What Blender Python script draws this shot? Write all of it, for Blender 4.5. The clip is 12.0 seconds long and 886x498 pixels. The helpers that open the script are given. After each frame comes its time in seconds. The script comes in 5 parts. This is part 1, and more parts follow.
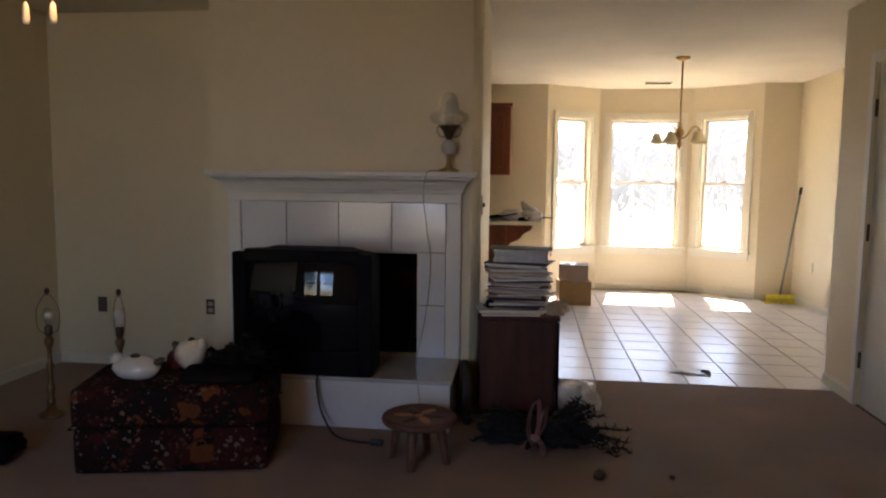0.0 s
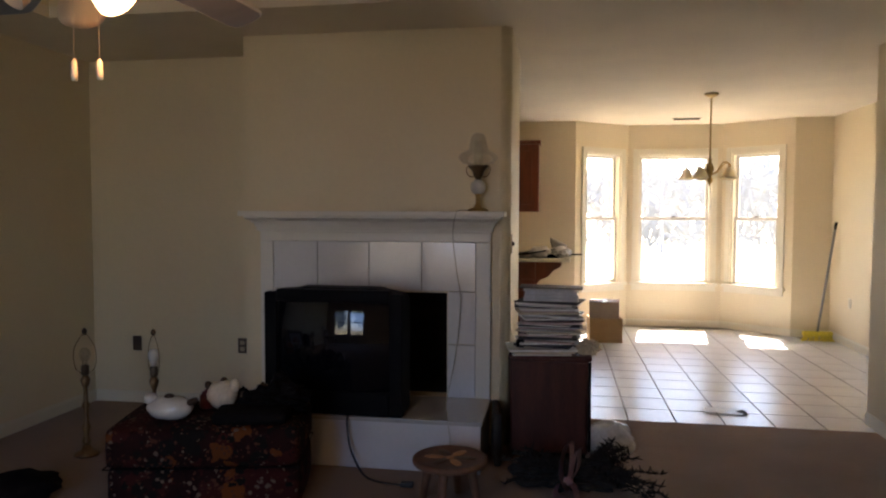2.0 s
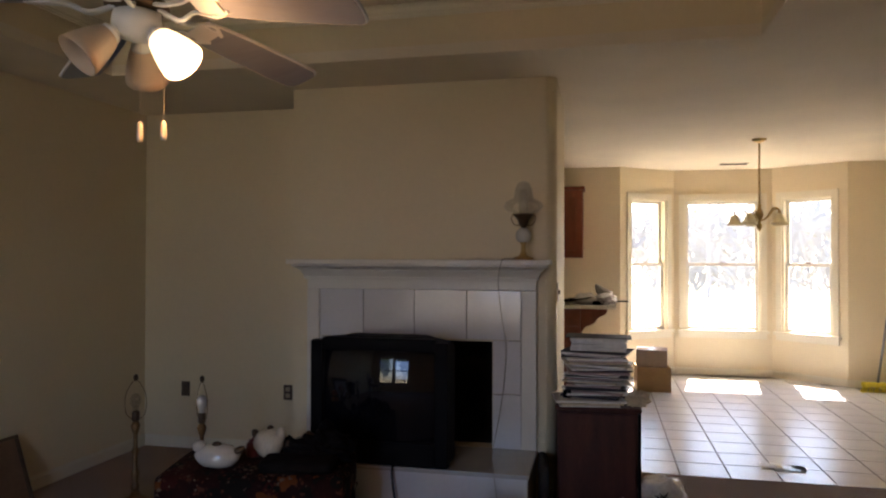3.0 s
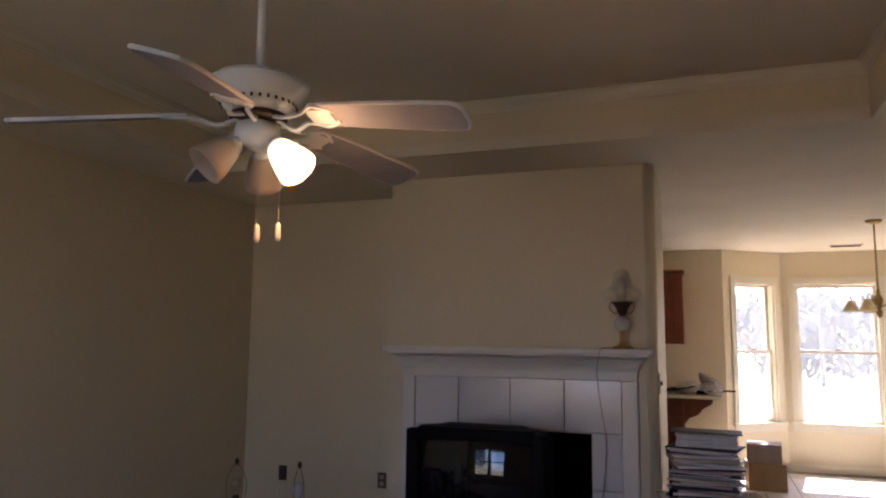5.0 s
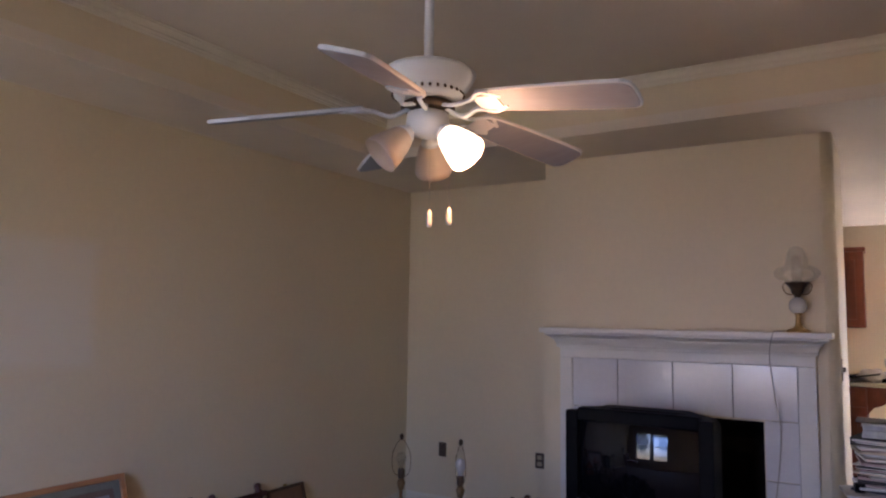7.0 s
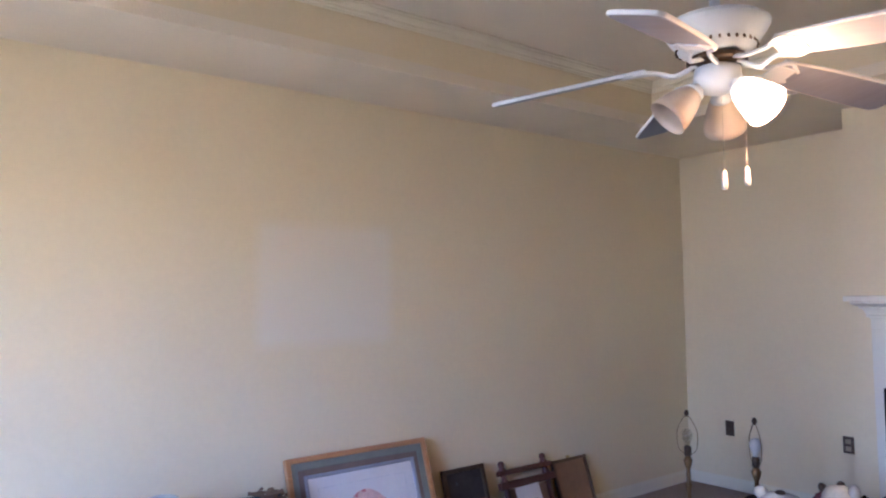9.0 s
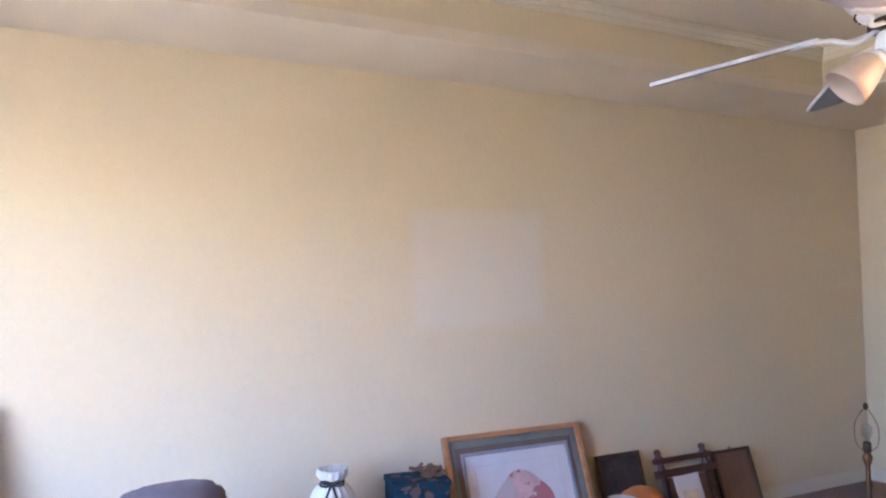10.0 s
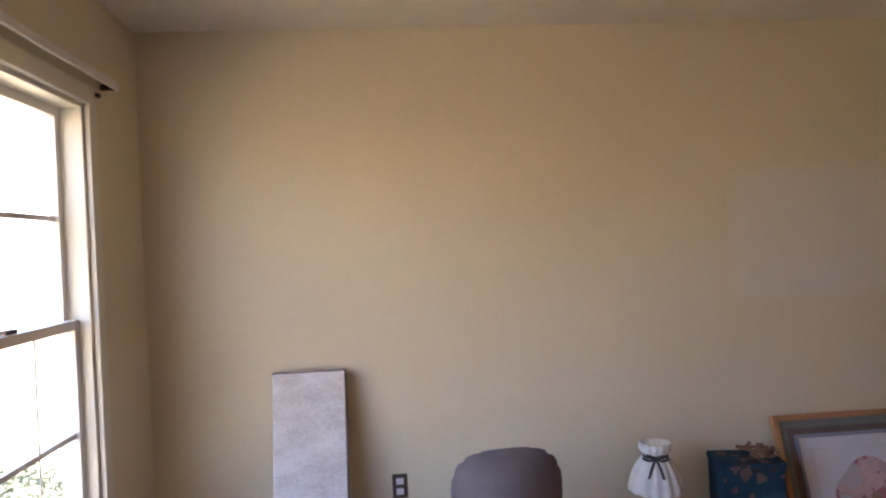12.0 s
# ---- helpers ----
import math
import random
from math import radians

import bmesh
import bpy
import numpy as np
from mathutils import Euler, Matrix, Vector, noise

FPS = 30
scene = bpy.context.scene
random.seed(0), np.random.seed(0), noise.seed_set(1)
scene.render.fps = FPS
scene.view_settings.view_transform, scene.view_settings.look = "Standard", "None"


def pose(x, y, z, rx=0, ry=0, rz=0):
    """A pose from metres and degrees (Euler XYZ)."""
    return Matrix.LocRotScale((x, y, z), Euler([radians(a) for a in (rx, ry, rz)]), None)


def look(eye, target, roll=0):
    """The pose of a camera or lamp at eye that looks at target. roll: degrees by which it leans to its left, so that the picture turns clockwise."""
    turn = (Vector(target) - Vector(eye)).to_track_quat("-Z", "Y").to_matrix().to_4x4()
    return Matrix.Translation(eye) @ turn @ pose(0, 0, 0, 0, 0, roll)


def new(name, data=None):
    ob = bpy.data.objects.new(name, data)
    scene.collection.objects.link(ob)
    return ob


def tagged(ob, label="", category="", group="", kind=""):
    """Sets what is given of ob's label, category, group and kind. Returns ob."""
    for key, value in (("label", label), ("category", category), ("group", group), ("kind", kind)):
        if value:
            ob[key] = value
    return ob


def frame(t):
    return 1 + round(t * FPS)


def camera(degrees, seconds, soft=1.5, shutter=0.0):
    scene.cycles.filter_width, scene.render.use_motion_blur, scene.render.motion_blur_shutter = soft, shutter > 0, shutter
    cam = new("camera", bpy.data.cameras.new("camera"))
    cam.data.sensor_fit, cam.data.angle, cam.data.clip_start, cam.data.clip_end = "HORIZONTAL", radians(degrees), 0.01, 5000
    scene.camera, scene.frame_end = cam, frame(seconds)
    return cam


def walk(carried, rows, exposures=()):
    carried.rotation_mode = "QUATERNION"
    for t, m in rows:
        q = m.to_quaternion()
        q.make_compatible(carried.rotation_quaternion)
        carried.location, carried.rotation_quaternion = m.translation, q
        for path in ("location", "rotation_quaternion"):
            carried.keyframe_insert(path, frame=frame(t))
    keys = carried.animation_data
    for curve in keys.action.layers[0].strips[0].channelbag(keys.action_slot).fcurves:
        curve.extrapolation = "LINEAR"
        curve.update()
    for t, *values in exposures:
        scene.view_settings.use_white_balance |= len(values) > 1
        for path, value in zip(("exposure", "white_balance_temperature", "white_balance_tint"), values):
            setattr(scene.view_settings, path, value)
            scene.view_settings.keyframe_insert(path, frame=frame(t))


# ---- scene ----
cam = camera(63.9, 12.0, soft=2.2)
PATH = [
    (0.0, pose(0.000, 0.000, 1.345, 84.30, -0.62, 7.11)),
    (0.5, pose(-0.000, -0.003, 1.344, 84.69, -0.49, 7.18)),
    (1.0, pose(0.010, -0.005, 1.353, 85.21, -0.39, 7.28)),
    (1.5, pose(0.007, -0.009, 1.360, 85.84, -0.35, 7.72)),
    (2.0, pose(-0.007, -0.011, 1.369, 87.12, -0.16, 9.36)),
    (2.5, pose(-0.017, -0.013, 1.377, 88.85, -0.06, 11.04)),
    (3.0, pose(-0.027, -0.019, 1.395, 90.64, -0.14, 12.71)),
    (5.0, pose(-0.046, -0.040, 1.433, 97.10, -0.60, 20.04)),
    (5.5, pose(-0.050, -0.044, 1.436, 97.22, -0.70, 22.49)),
    (6.0, pose(-0.053, -0.058, 1.429, 96.77, -0.73, 25.22)),
    (6.5, pose(-0.065, -0.073, 1.429, 96.18, -0.89, 28.16)),
    (8.5, pose(-0.150, -0.122, 1.425, 93.97, 0.49, 46.57)),
    (9.0, pose(-0.144, -0.142, 1.417, 93.66, 0.76, 52.46)),
    (9.5, pose(-0.139, -0.171, 1.410, 93.23, 0.75, 58.27)),
    (10.0, pose(-0.124, -0.193, 1.411, 92.68, 0.90, 64.12)),
    (10.5, pose(-0.129, -0.198, 1.415, 91.97, 1.07, 70.00)),
    (11.0, pose(-0.128, -0.229, 1.396, 91.97, 1.54, 75.61)),
    (11.5, pose(-0.165, -0.287, 1.440, 90.86, 1.75, 80.97)),
    (12.0, pose(-0.231, -0.369, 1.484, 89.67, 2.53, 85.33)),
]
EXPOSURES = [(0, 3.1, 6950, 18), (3, 3.05, 7000, 20), (5, 2.92, 6500, 27), (6.5, 3.45, 6150, 34), (8.5, 4.62, 5420, 27), (9.5, 5.0, 5450, 25), (10.5, 5.15, 5780, 27), (11, 4.89, 5800, 25), (11.5, 4.46, 6100, 26), (12, 3.82, 6900, 29)]
walk(cam, PATH, EXPOSURES)

# ---- daylight ----
SUN_AZ, SUN_EL = radians(8), radians(58)
world = bpy.data.worlds.new("sky")
scene.world = world
world.use_nodes = True
wn = world.node_tree.nodes
sky = wn.new("ShaderNodeTexSky")
sky.sky_type, sky.sun_disc = "NISHITA", False
sky.sun_elevation, sky.sun_rotation = SUN_EL, SUN_AZ
wn["Background"].inputs["Strength"].default_value = 0.125
world.node_tree.links.new(sky.outputs[0], wn["Background"].inputs["Color"])
sun_data = bpy.data.lights.new("sun", "SUN")
sun_data.energy, sun_data.angle, sun_data.color = 5.0, radians(0.5), (1.0, 0.95, 0.86)
sun_dir = Vector((math.sin(SUN_AZ) * math.cos(SUN_EL), math.cos(SUN_AZ) * math.cos(SUN_EL), math.sin(SUN_EL)))
sun = new("sun", sun_data)
sun.matrix_world = look(sun_dir * 40, (0, 0, 0))

for x, watts in ((-1.365, 2.35), (-2.345, 0.30)):
    pane_light = bpy.data.lights.new("window_light", "AREA")
    pane_light.shape, pane_light.size, pane_light.size_y, pane_light.spread = "RECTANGLE", 0.80, 1.45, radians(128)
    pane_light.energy, pane_light.color = watts, (0.275, 0.51, 1.0)
    window_light = new("window_light", pane_light)
    window_light.matrix_world = pose(x, -1.53, 1.265, 43, 0, 0)


# ---- materials ----
def material(name, color, rough=0.6, metal=0.0, var=0.12, scale=6.0, bump=0.0, bump_scale=150.0, fine=60.0, coat=0.0,
             spec=0.5, sheen=0.0, island=0.0, tint=None, stretch=(1, 1, 1)):
    """A surface with a broad and a fine variation of its colour, and a fine relief."""
    m = bpy.data.materials.new(name)
    m.use_nodes = True
    nt = m.node_tree
    n, l = nt.nodes, nt.links
    b = n["Principled BSDF"]
    b.inputs["Roughness"].default_value, b.inputs["Metallic"].default_value = rough, metal
    b.inputs["Coat Weight"].default_value, b.inputs["Specular IOR Level"].default_value = coat, spec
    b.inputs["Sheen Weight"].default_value = sheen
    co = n.new("ShaderNodeTexCoord")
    mp = n.new("ShaderNodeMapping")
    mp.inputs["Scale"].default_value = stretch
    l.new(co.outputs["Object"], mp.inputs["Vector"])
    broad, grain = n.new("ShaderNodeTexNoise"), n.new("ShaderNodeTexNoise")
    broad.inputs["Scale"].default_value, broad.inputs["Detail"].default_value = scale, 4
    grain.inputs["Scale"].default_value, grain.inputs["Detail"].default_value = fine, 3
    for t in (broad, grain):
        l.new(mp.outputs[0], t.inputs["Vector"])
    add = n.new("ShaderNodeMath")
    add.operation = "MULTIPLY_ADD"
    l.new(grain.outputs["Fac"], add.inputs[0])
    add.inputs[1].default_value = 0.6
    l.new(broad.outputs["Fac"], add.inputs[2])
    last = add.outputs[0]
    if island:
        oi = n.new("ShaderNodeObjectInfo")
        rnd = n.new("ShaderNodeMath")
        rnd.operation = "MULTIPLY_ADD"
        l.new(oi.outputs["Random"], rnd.inputs[0])
        rnd.inputs[1].default_value = island
        l.new(last, rnd.inputs[2])
        last = rnd.outputs[0]
    ramp = n.new("ShaderNodeValToRGB")
    lo = [max(c * (1 - var), 0) for c in color]
    hi = [min(c * (1 + var), 1) for c in (tint or color)]
    ramp.color_ramp.elements[0].position, ramp.color_ramp.elements[1].position = 0.45, 1.15 + island
    ramp.color_ramp.elements[1].position = min(1.0, 1.1 + island)
    ramp.color_ramp.elements[0].color, ramp.color_ramp.elements[1].color = (*lo, 1), (*hi, 1)
    l.new(last, ramp.inputs[0])
    l.new(ramp.outputs[0], b.inputs["Base Color"])
    if bump:
        bn, bt = n.new("ShaderNodeBump"), n.new("ShaderNodeTexNoise")
        bt.inputs["Scale"].default_value, bt.inputs["Detail"].default_value = bump_scale, 3
        l.new(mp.outputs[0], bt.inputs["Vector"])
        bn.inputs["Strength"].default_value, bn.inputs["Distance"].default_value = bump, 0.01
        l.new(bt.outputs["Fac"], bn.inputs["Height"])
        l.new(bn.outputs[0], b.inputs["Normal"])
    return m


def floral(name, ground, blooms, scale, cover):
    """Woven cloth with blooms of several colours on a dark ground."""
    m = material(name, ground, 0.9, var=0.4, scale=9, fine=200, bump=0.4, bump_scale=400, spec=0.15)
    n, l = m.node_tree.nodes, m.node_tree.links
    b = n["Principled BSDF"]
    base = b.inputs["Base Color"].links[0].from_socket
    co = n["Texture Coordinate"]
    for i, (col, s, c) in enumerate(blooms):
        vor, mx, th, warp, wadd = n.new("ShaderNodeTexVoronoi"), n.new("ShaderNodeMixRGB"), n.new("ShaderNodeMath"), n.new("ShaderNodeTexNoise"), n.new("ShaderNodeVectorMath")
        warp.inputs["Scale"].default_value = s * 2.2
        l.new(co.outputs["Object"], warp.inputs["Vector"])
        wadd.operation = "MULTIPLY_ADD"
        l.new(warp.outputs["Color"], wadd.inputs[0])
        wadd.inputs[1].default_value = (0.75 / s,) * 3
        l.new(co.outputs["Object"], wadd.inputs[2])
        shift = n.new("ShaderNodeVectorMath")
        l.new(wadd.outputs[0], shift.inputs[0])
        shift.inputs[1].default_value = (i * 3.7, i * 1.3, i * 2.1)
        vor.inputs["Scale"].default_value = s
        l.new(shift.outputs[0], vor.inputs["Vector"])
        th.operation = "LESS_THAN"
        l.new(vor.outputs["Distance"], th.inputs[0])
        patch, size = n.new("ShaderNodeTexNoise"), n.new("ShaderNodeMapRange")
        patch.inputs["Scale"].default_value = max(s * 0.28, 3.0)
        l.new(shift.outputs[0], patch.inputs["Vector"])
        l.new(patch.outputs["Fac"], size.inputs[0])
        for k, v in ((1, 0.36), (2, 0.68), (3, 0.0), (4, c * cover * 1.7)):
            size.inputs[k].default_value = v
        l.new(size.outputs[0], th.inputs[1])
        l.new(th.outputs[0], mx.inputs[0])
        l.new(base, mx.inputs[1])
        mx.inputs[2].default_value = (*col, 1)
        base = mx.outputs[0]
    l.new(base, b.inputs["Base Color"])
    return m


def clear(name, gloss=0.08, color=(1, 1, 1), rough=0.0):
    """Thin glass: seen through, with a faint sheen."""
    m = bpy.data.materials.new(name)
    m.use_nodes = True
    n, l = m.node_tree.nodes, m.node_tree.links
    n.remove(n["Principled BSDF"])
    tr, gl, mx = n.new("ShaderNodeBsdfTransparent"), n.new("ShaderNodeBsdfGlossy"), n.new("ShaderNodeMixShader")
    tr.inputs[0].default_value = (*color, 1)
    gl.inputs["Roughness"].default_value = rough
    mx.inputs[0].default_value = gloss
    l.new(tr.outputs[0], mx.inputs[1])
    l.new(gl.outputs[0], mx.inputs[2])
    l.new(mx.outputs[0], n["Material Output"].inputs[0])
    return m


def veil(name, color, through_share, rough, glow_through=0.0):
    """Thin milky glass: partly seen through, partly a white body that lets light soak through."""
    m = bpy.data.materials.new(name)
    m.use_nodes = True
    n, l = m.node_tree.nodes, m.node_tree.links
    b = n["Principled BSDF"]
    b.inputs["Base Color"].default_value, b.inputs["Roughness"].default_value = (*color, 1), rough
    tl, tr, m1, m2 = n.new("ShaderNodeBsdfTranslucent"), n.new("ShaderNodeBsdfTransparent"), n.new("ShaderNodeMixShader"), n.new("ShaderNodeMixShader")
    tl.inputs[0].default_value = (*color, 1)
    m1.inputs[0].default_value, m2.inputs[0].default_value = glow_through, through_share
    l.new(b.outputs[0], m1.inputs[1])
    l.new(tl.outputs[0], m1.inputs[2])
    l.new(m1.outputs[0], m2.inputs[1])
    l.new(tr.outputs[0], m2.inputs[2])
    l.new(m2.outputs[0], n["Material Output"].inputs[0])
    return m


def glowing(name, color, strength):
    m = bpy.data.materials.new(name)
    m.use_nodes = True
    b = m.node_tree.nodes["Principled BSDF"]
    b.inputs["Base Color"].default_value = (0.9, 0.85, 0.75, 1)
    b.inputs["Emission Color"].default_value = (*color, 1)
    b.inputs["Emission Strength"].default_value = strength
    return m


PAINT = material("cream_paint", (0.75, 0.64, 0.445), 0.5, var=0.035, scale=1.3, bump=0.07, bump_scale=220, fine=40)
CEILING = material("textured_ceiling", (0.77, 0.685, 0.555), 0.95, var=0.06, scale=2, bump=0.3, bump_scale=120, fine=120)
TRIM = material("white_trim", (0.75, 0.71, 0.64), 0.35, var=0.04, scale=3, bump=0.05, bump_scale=60)
CASING = material("cream_casing", (0.76, 0.70, 0.56), 0.4, var=0.04, scale=3)
CARPET = material("beige_carpet", (0.29, 0.165, 0.102), 0.95, var=0.28, scale=2.2, bump=1.0, bump_scale=420, fine=260, sheen=0.3)
TILE = material("glazed_floor_tile", (0.655, 0.66, 0.665), 0.27, var=0.08, scale=5, bump=0.05, bump_scale=12, fine=40, island=0.18)
GROUT = material("dark_grout", (0.22, 0.20, 0.18), 0.9, var=0.2, scale=20, bump=0.3)
SURROUND = material("white_wall_tile", (0.70, 0.68, 0.68), 0.12, var=0.05, scale=5, bump=0.08, bump_scale=9, island=0.1)
HEARTH_TOP = material("grey_hearth_tile", (0.42, 0.39, 0.35), 0.3, var=0.12, scale=8, bump=0.05)
SOOT = material("sooty_firebrick", (0.012, 0.011, 0.010), 0.95, var=0.5, scale=8, bump=0.4, bump_scale=40)
BLACK = material("black_plastic", (0.005, 0.0045, 0.005), 0.55, spec=0.08, var=0.2, scale=8, bump=0.05, bump_scale=300)
SCREEN = material("dark_screen_glass", (0.005, 0.005, 0.0065), 0.03, var=0.1, coat=0.12, spec=0.42)
DARKWOOD = material("dark_stained_wood", (0.075, 0.024, 0.016), 0.5, spec=0.3, var=0.4, scale=3, fine=30, bump=0.1, bump_scale=60, stretch=(6, 6, 1))
RACKWOOD = material("red_brown_wood", (0.075, 0.024, 0.016), 0.4, var=0.35, scale=4, fine=30, bump=0.1, bump_scale=60)
CHERRY = material("cherry_cabinet_wood", (0.20, 0.052, 0.022), 0.4, var=0.3, scale=3, fine=24, stretch=(6, 6, 1))
OAK = material("honey_wood", (0.42, 0.20, 0.085), 0.45, var=0.25, scale=4, fine=40, stretch=(1, 1, 6), bump=0.05)
STOOLWOOD = material("turned_wood", (0.14, 0.060, 0.032), 0.5, var=0.35, scale=5, fine=40, bump=0.05)
BRASS = material("worn_brass", (0.46, 0.31, 0.13), 0.3, metal=1.0, var=0.2, scale=12)
LAMPBRASS = material("tarnished_brass", (0.26, 0.155, 0.075), 0.42, metal=0.9, var=0.3, scale=14)
BRONZE = material("dark_bronze", (0.10, 0.065, 0.04), 0.45, metal=0.6, var=0.3, scale=20)
FANWHITE = material("white_enamel", (0.68, 0.70, 0.72), 0.35, var=0.04, scale=8)
# tone of the blade faces only; the edges stay FANWHITE as if lit
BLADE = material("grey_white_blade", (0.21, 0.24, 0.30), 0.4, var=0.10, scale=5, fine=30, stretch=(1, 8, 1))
MILK = material("milk_glass", (0.80, 0.78, 0.74), 0.2, var=0.03, spec=0.6)
MILK.node_tree.nodes["Principled BSDF"].inputs["Transmission Weight"].default_value = 0.25
MILK_CLEAR = veil("thin_opal_glass", (0.80, 0.75, 0.66), 0.78, 0.12)
AMBER = material("frosted_glass_shade", (0.66, 0.52, 0.40), 0.4, var=0.06)
AMBER.node_tree.nodes["Principled BSDF"].inputs["Transmission Weight"].default_value = 0.3
FROST = veil("frosted_bell_glass", (0.90, 0.80, 0.58), 0.12, 0.5, 0.6)
LIT = glowing("lit_glass_shade", (1.0, 0.72, 0.38), 0.4)
GLASS = clear("window_glass", 0.06)
CRYSTAL = clear("clear_lamp_glass", 0.25, (0.95, 0.95, 0.93), 0.05)
CERAMIC = material("glazed_white_ceramic", (0.62, 0.57, 0.50), 0.15, var=0.08, scale=18, coat=0.4)
CREAMCER = material("cream_ceramic", (0.68, 0.58, 0.45), 0.25, var=0.15, scale=14)
RED = material("dark_red_glaze", (0.13, 0.022, 0.02), 0.3, var=0.3, scale=20)
KRAFT = material("brown_cardboard", (0.42, 0.27, 0.14), 0.85, var=0.12, scale=6, bump=0.1)
PALEBOARD = material("pale_cardboard", (0.40, 0.31, 0.25), 0.85, var=0.12, scale=6, bump=0.1)
WOODS = material("pale_bare_twigs", (0.33, 0.34, 0.345), 0.9, var=0.3, scale=0.5)
PAPERS = [material("white_paper", (0.78, 0.76, 0.74), 0.8, var=0.08, scale=14), material("grey_magazine", (0.60, 0.60, 0.61), 0.4, var=0.2, scale=25),
          material("mauve_folder", (0.50, 0.37, 0.37), 0.7, var=0.15, scale=18), material("dark_binder", (0.035, 0.030, 0.035), 0.5, var=0.3, scale=18),
          material("tan_folder", (0.60, 0.50, 0.38), 0.8, var=0.12, scale=18)]
GLOSSPAPER = material("glossy_white_paper", (0.76, 0.75, 0.73), 0.3, var=0.06, scale=14, coat=0.7)
YELLOW = material("yellow_broom_plastic", (0.70, 0.55, 0.05), 0.6, var=0.2, scale=40)
GREYPIPE = material("grey_metal_tube", (0.22, 0.22, 0.23), 0.4, metal=0.5, var=0.15, scale=20)
NEEDLE = material("dry_green_sprigs", (0.018, 0.015, 0.012), 0.9, var=0.5, scale=20)
PINK = material("pink_ribbon", (0.50, 0.26, 0.25), 0.6, var=0.25, scale=30, sheen=0.3)
# the paler tint puts the film's glossy highlights into its colour
PLASTIC = material("white_plastic_film", (0.55, 0.50, 0.47), 0.2, var=0.08, scale=7, bump=1.0, bump_scale=7, stretch=(1, 1, 1.8), coat=0.6, tint=(0.74, 0.71, 0.69))
SLATE = material("dark_grey_canvas", (0.040, 0.035, 0.032), 0.9, var=0.2, scale=9, bump=0.2, bump_scale=400, spec=0.2)
TAUPE = material("taupe_upholstery", (0.17, 0.125, 0.115), 0.9, var=0.15, scale=9, fine=240, bump=0.3, bump_scale=500, sheen=0.2)
CLOTH = material("white_gathered_cloth", (0.74, 0.71, 0.63), 0.9, var=0.08, scale=16, bump=0.3, bump_scale=300)
RIBBON = material("dark_ribbon", (0.03, 0.03, 0.025), 0.5, var=0.2)
MAT_GREEN = material("grey_green_mat", (0.19, 0.20, 0.175), 0.8, var=0.12, scale=8)
MAT_BROWN = material("brown_mat", (0.17, 0.12, 0.10), 0.8, var=0.15, scale=8)
MAT_WHITE = material("white_mat", (0.70, 0.68, 0.68), 0.8, var=0.04, scale=8)
LINER = material("blue_grey_liner", (0.30, 0.31, 0.36), 0.6, var=0.1, scale=8)
PRINT = floral("flower_print", (0.62, 0.42, 0.40), [((0.50, 0.20, 0.21), 10, 1.2), ((0.60, 0.54, 0.52), 12, 0.9), ((0.38, 0.27, 0.18), 15, 0.6), ((0.55, 0.20, 0.22), 19, 0.8)], 1, 0.5)
OILS = floral("dark_landscape_paint", (0.065, 0.05, 0.04), [((0.075, 0.058, 0.05), 7, 1.0), ((0.10, 0.095, 0.095), 11, 0.6)], 1, 0.42)
TEAL = floral("teal_painted_panel", (0.016, 0.045, 0.065), [((0.035, 0.08, 0.10), 8, 1.0), ((0.16, 0.10, 0.08), 15, 0.7), ((0.05, 0.04, 0.035), 20, 0.6)], 1, 0.45)
TAPESTRY = floral("dark_floral_tapestry", (0.020, 0.006, 0.005), [((0.050, 0.010, 0.008), 9, 1.1), ((0.15, 0.042, 0.010), 6.5, 0.42), ((0.012, 0.009, 0.007), 15, 0.9), ((0.16, 0.11, 0.08), 30, 0.46), ((0.10, 0.035, 0.02), 40, 0.5)], 1, 0.5)
BROWNPAPER = material("brown_backing_paper", (0.20, 0.11, 0.06), 0.85, var=0.15, scale=7)
ORANGE = material("orange_fabric", (0.48, 0.15, 0.03), 0.8, var=0.25, scale=14)
BLACKCLOTH = material("black_cloth", (0.010, 0.008, 0.0075), 0.95, spec=0.08, var=0.3, scale=10, bump=0.3)
PLATE = material("brown_outlet_plate", (0.085, 0.055, 0.038), 0.4, var=0.1)
IVORY = material("ivory_plastic", (0.45, 0.36, 0.25), 0.4, var=0.05)
CORD = material("dark_cord", (0.02, 0.018, 0.017), 0.5, var=0.1)
PALECORD = material("ivory_cord", (0.40, 0.36, 0.30), 0.5, var=0.1)
GRASS = material("winter_grass", (0.28, 0.25, 0.165), 0.95, var=0.35, scale=0.6, fine=20, bump=0.5, bump_scale=60)
BARK = material("grey_bark", (0.36, 0.36, 0.38), 0.95, var=0.3, scale=6, bump=0.6, bump_scale=30)
LEAF = material("evergreen_leaf", (0.045, 0.075, 0.025), 0.7, var=0.4, scale=3)
SHRUBLEAF = material("pale_shrub_leaf", (0.10, 0.16, 0.12), 0.7, var=0.35, scale=4)
SIDING = material("exterior_siding", (0.55, 0.52, 0.46), 0.8, var=0.06, scale=3)
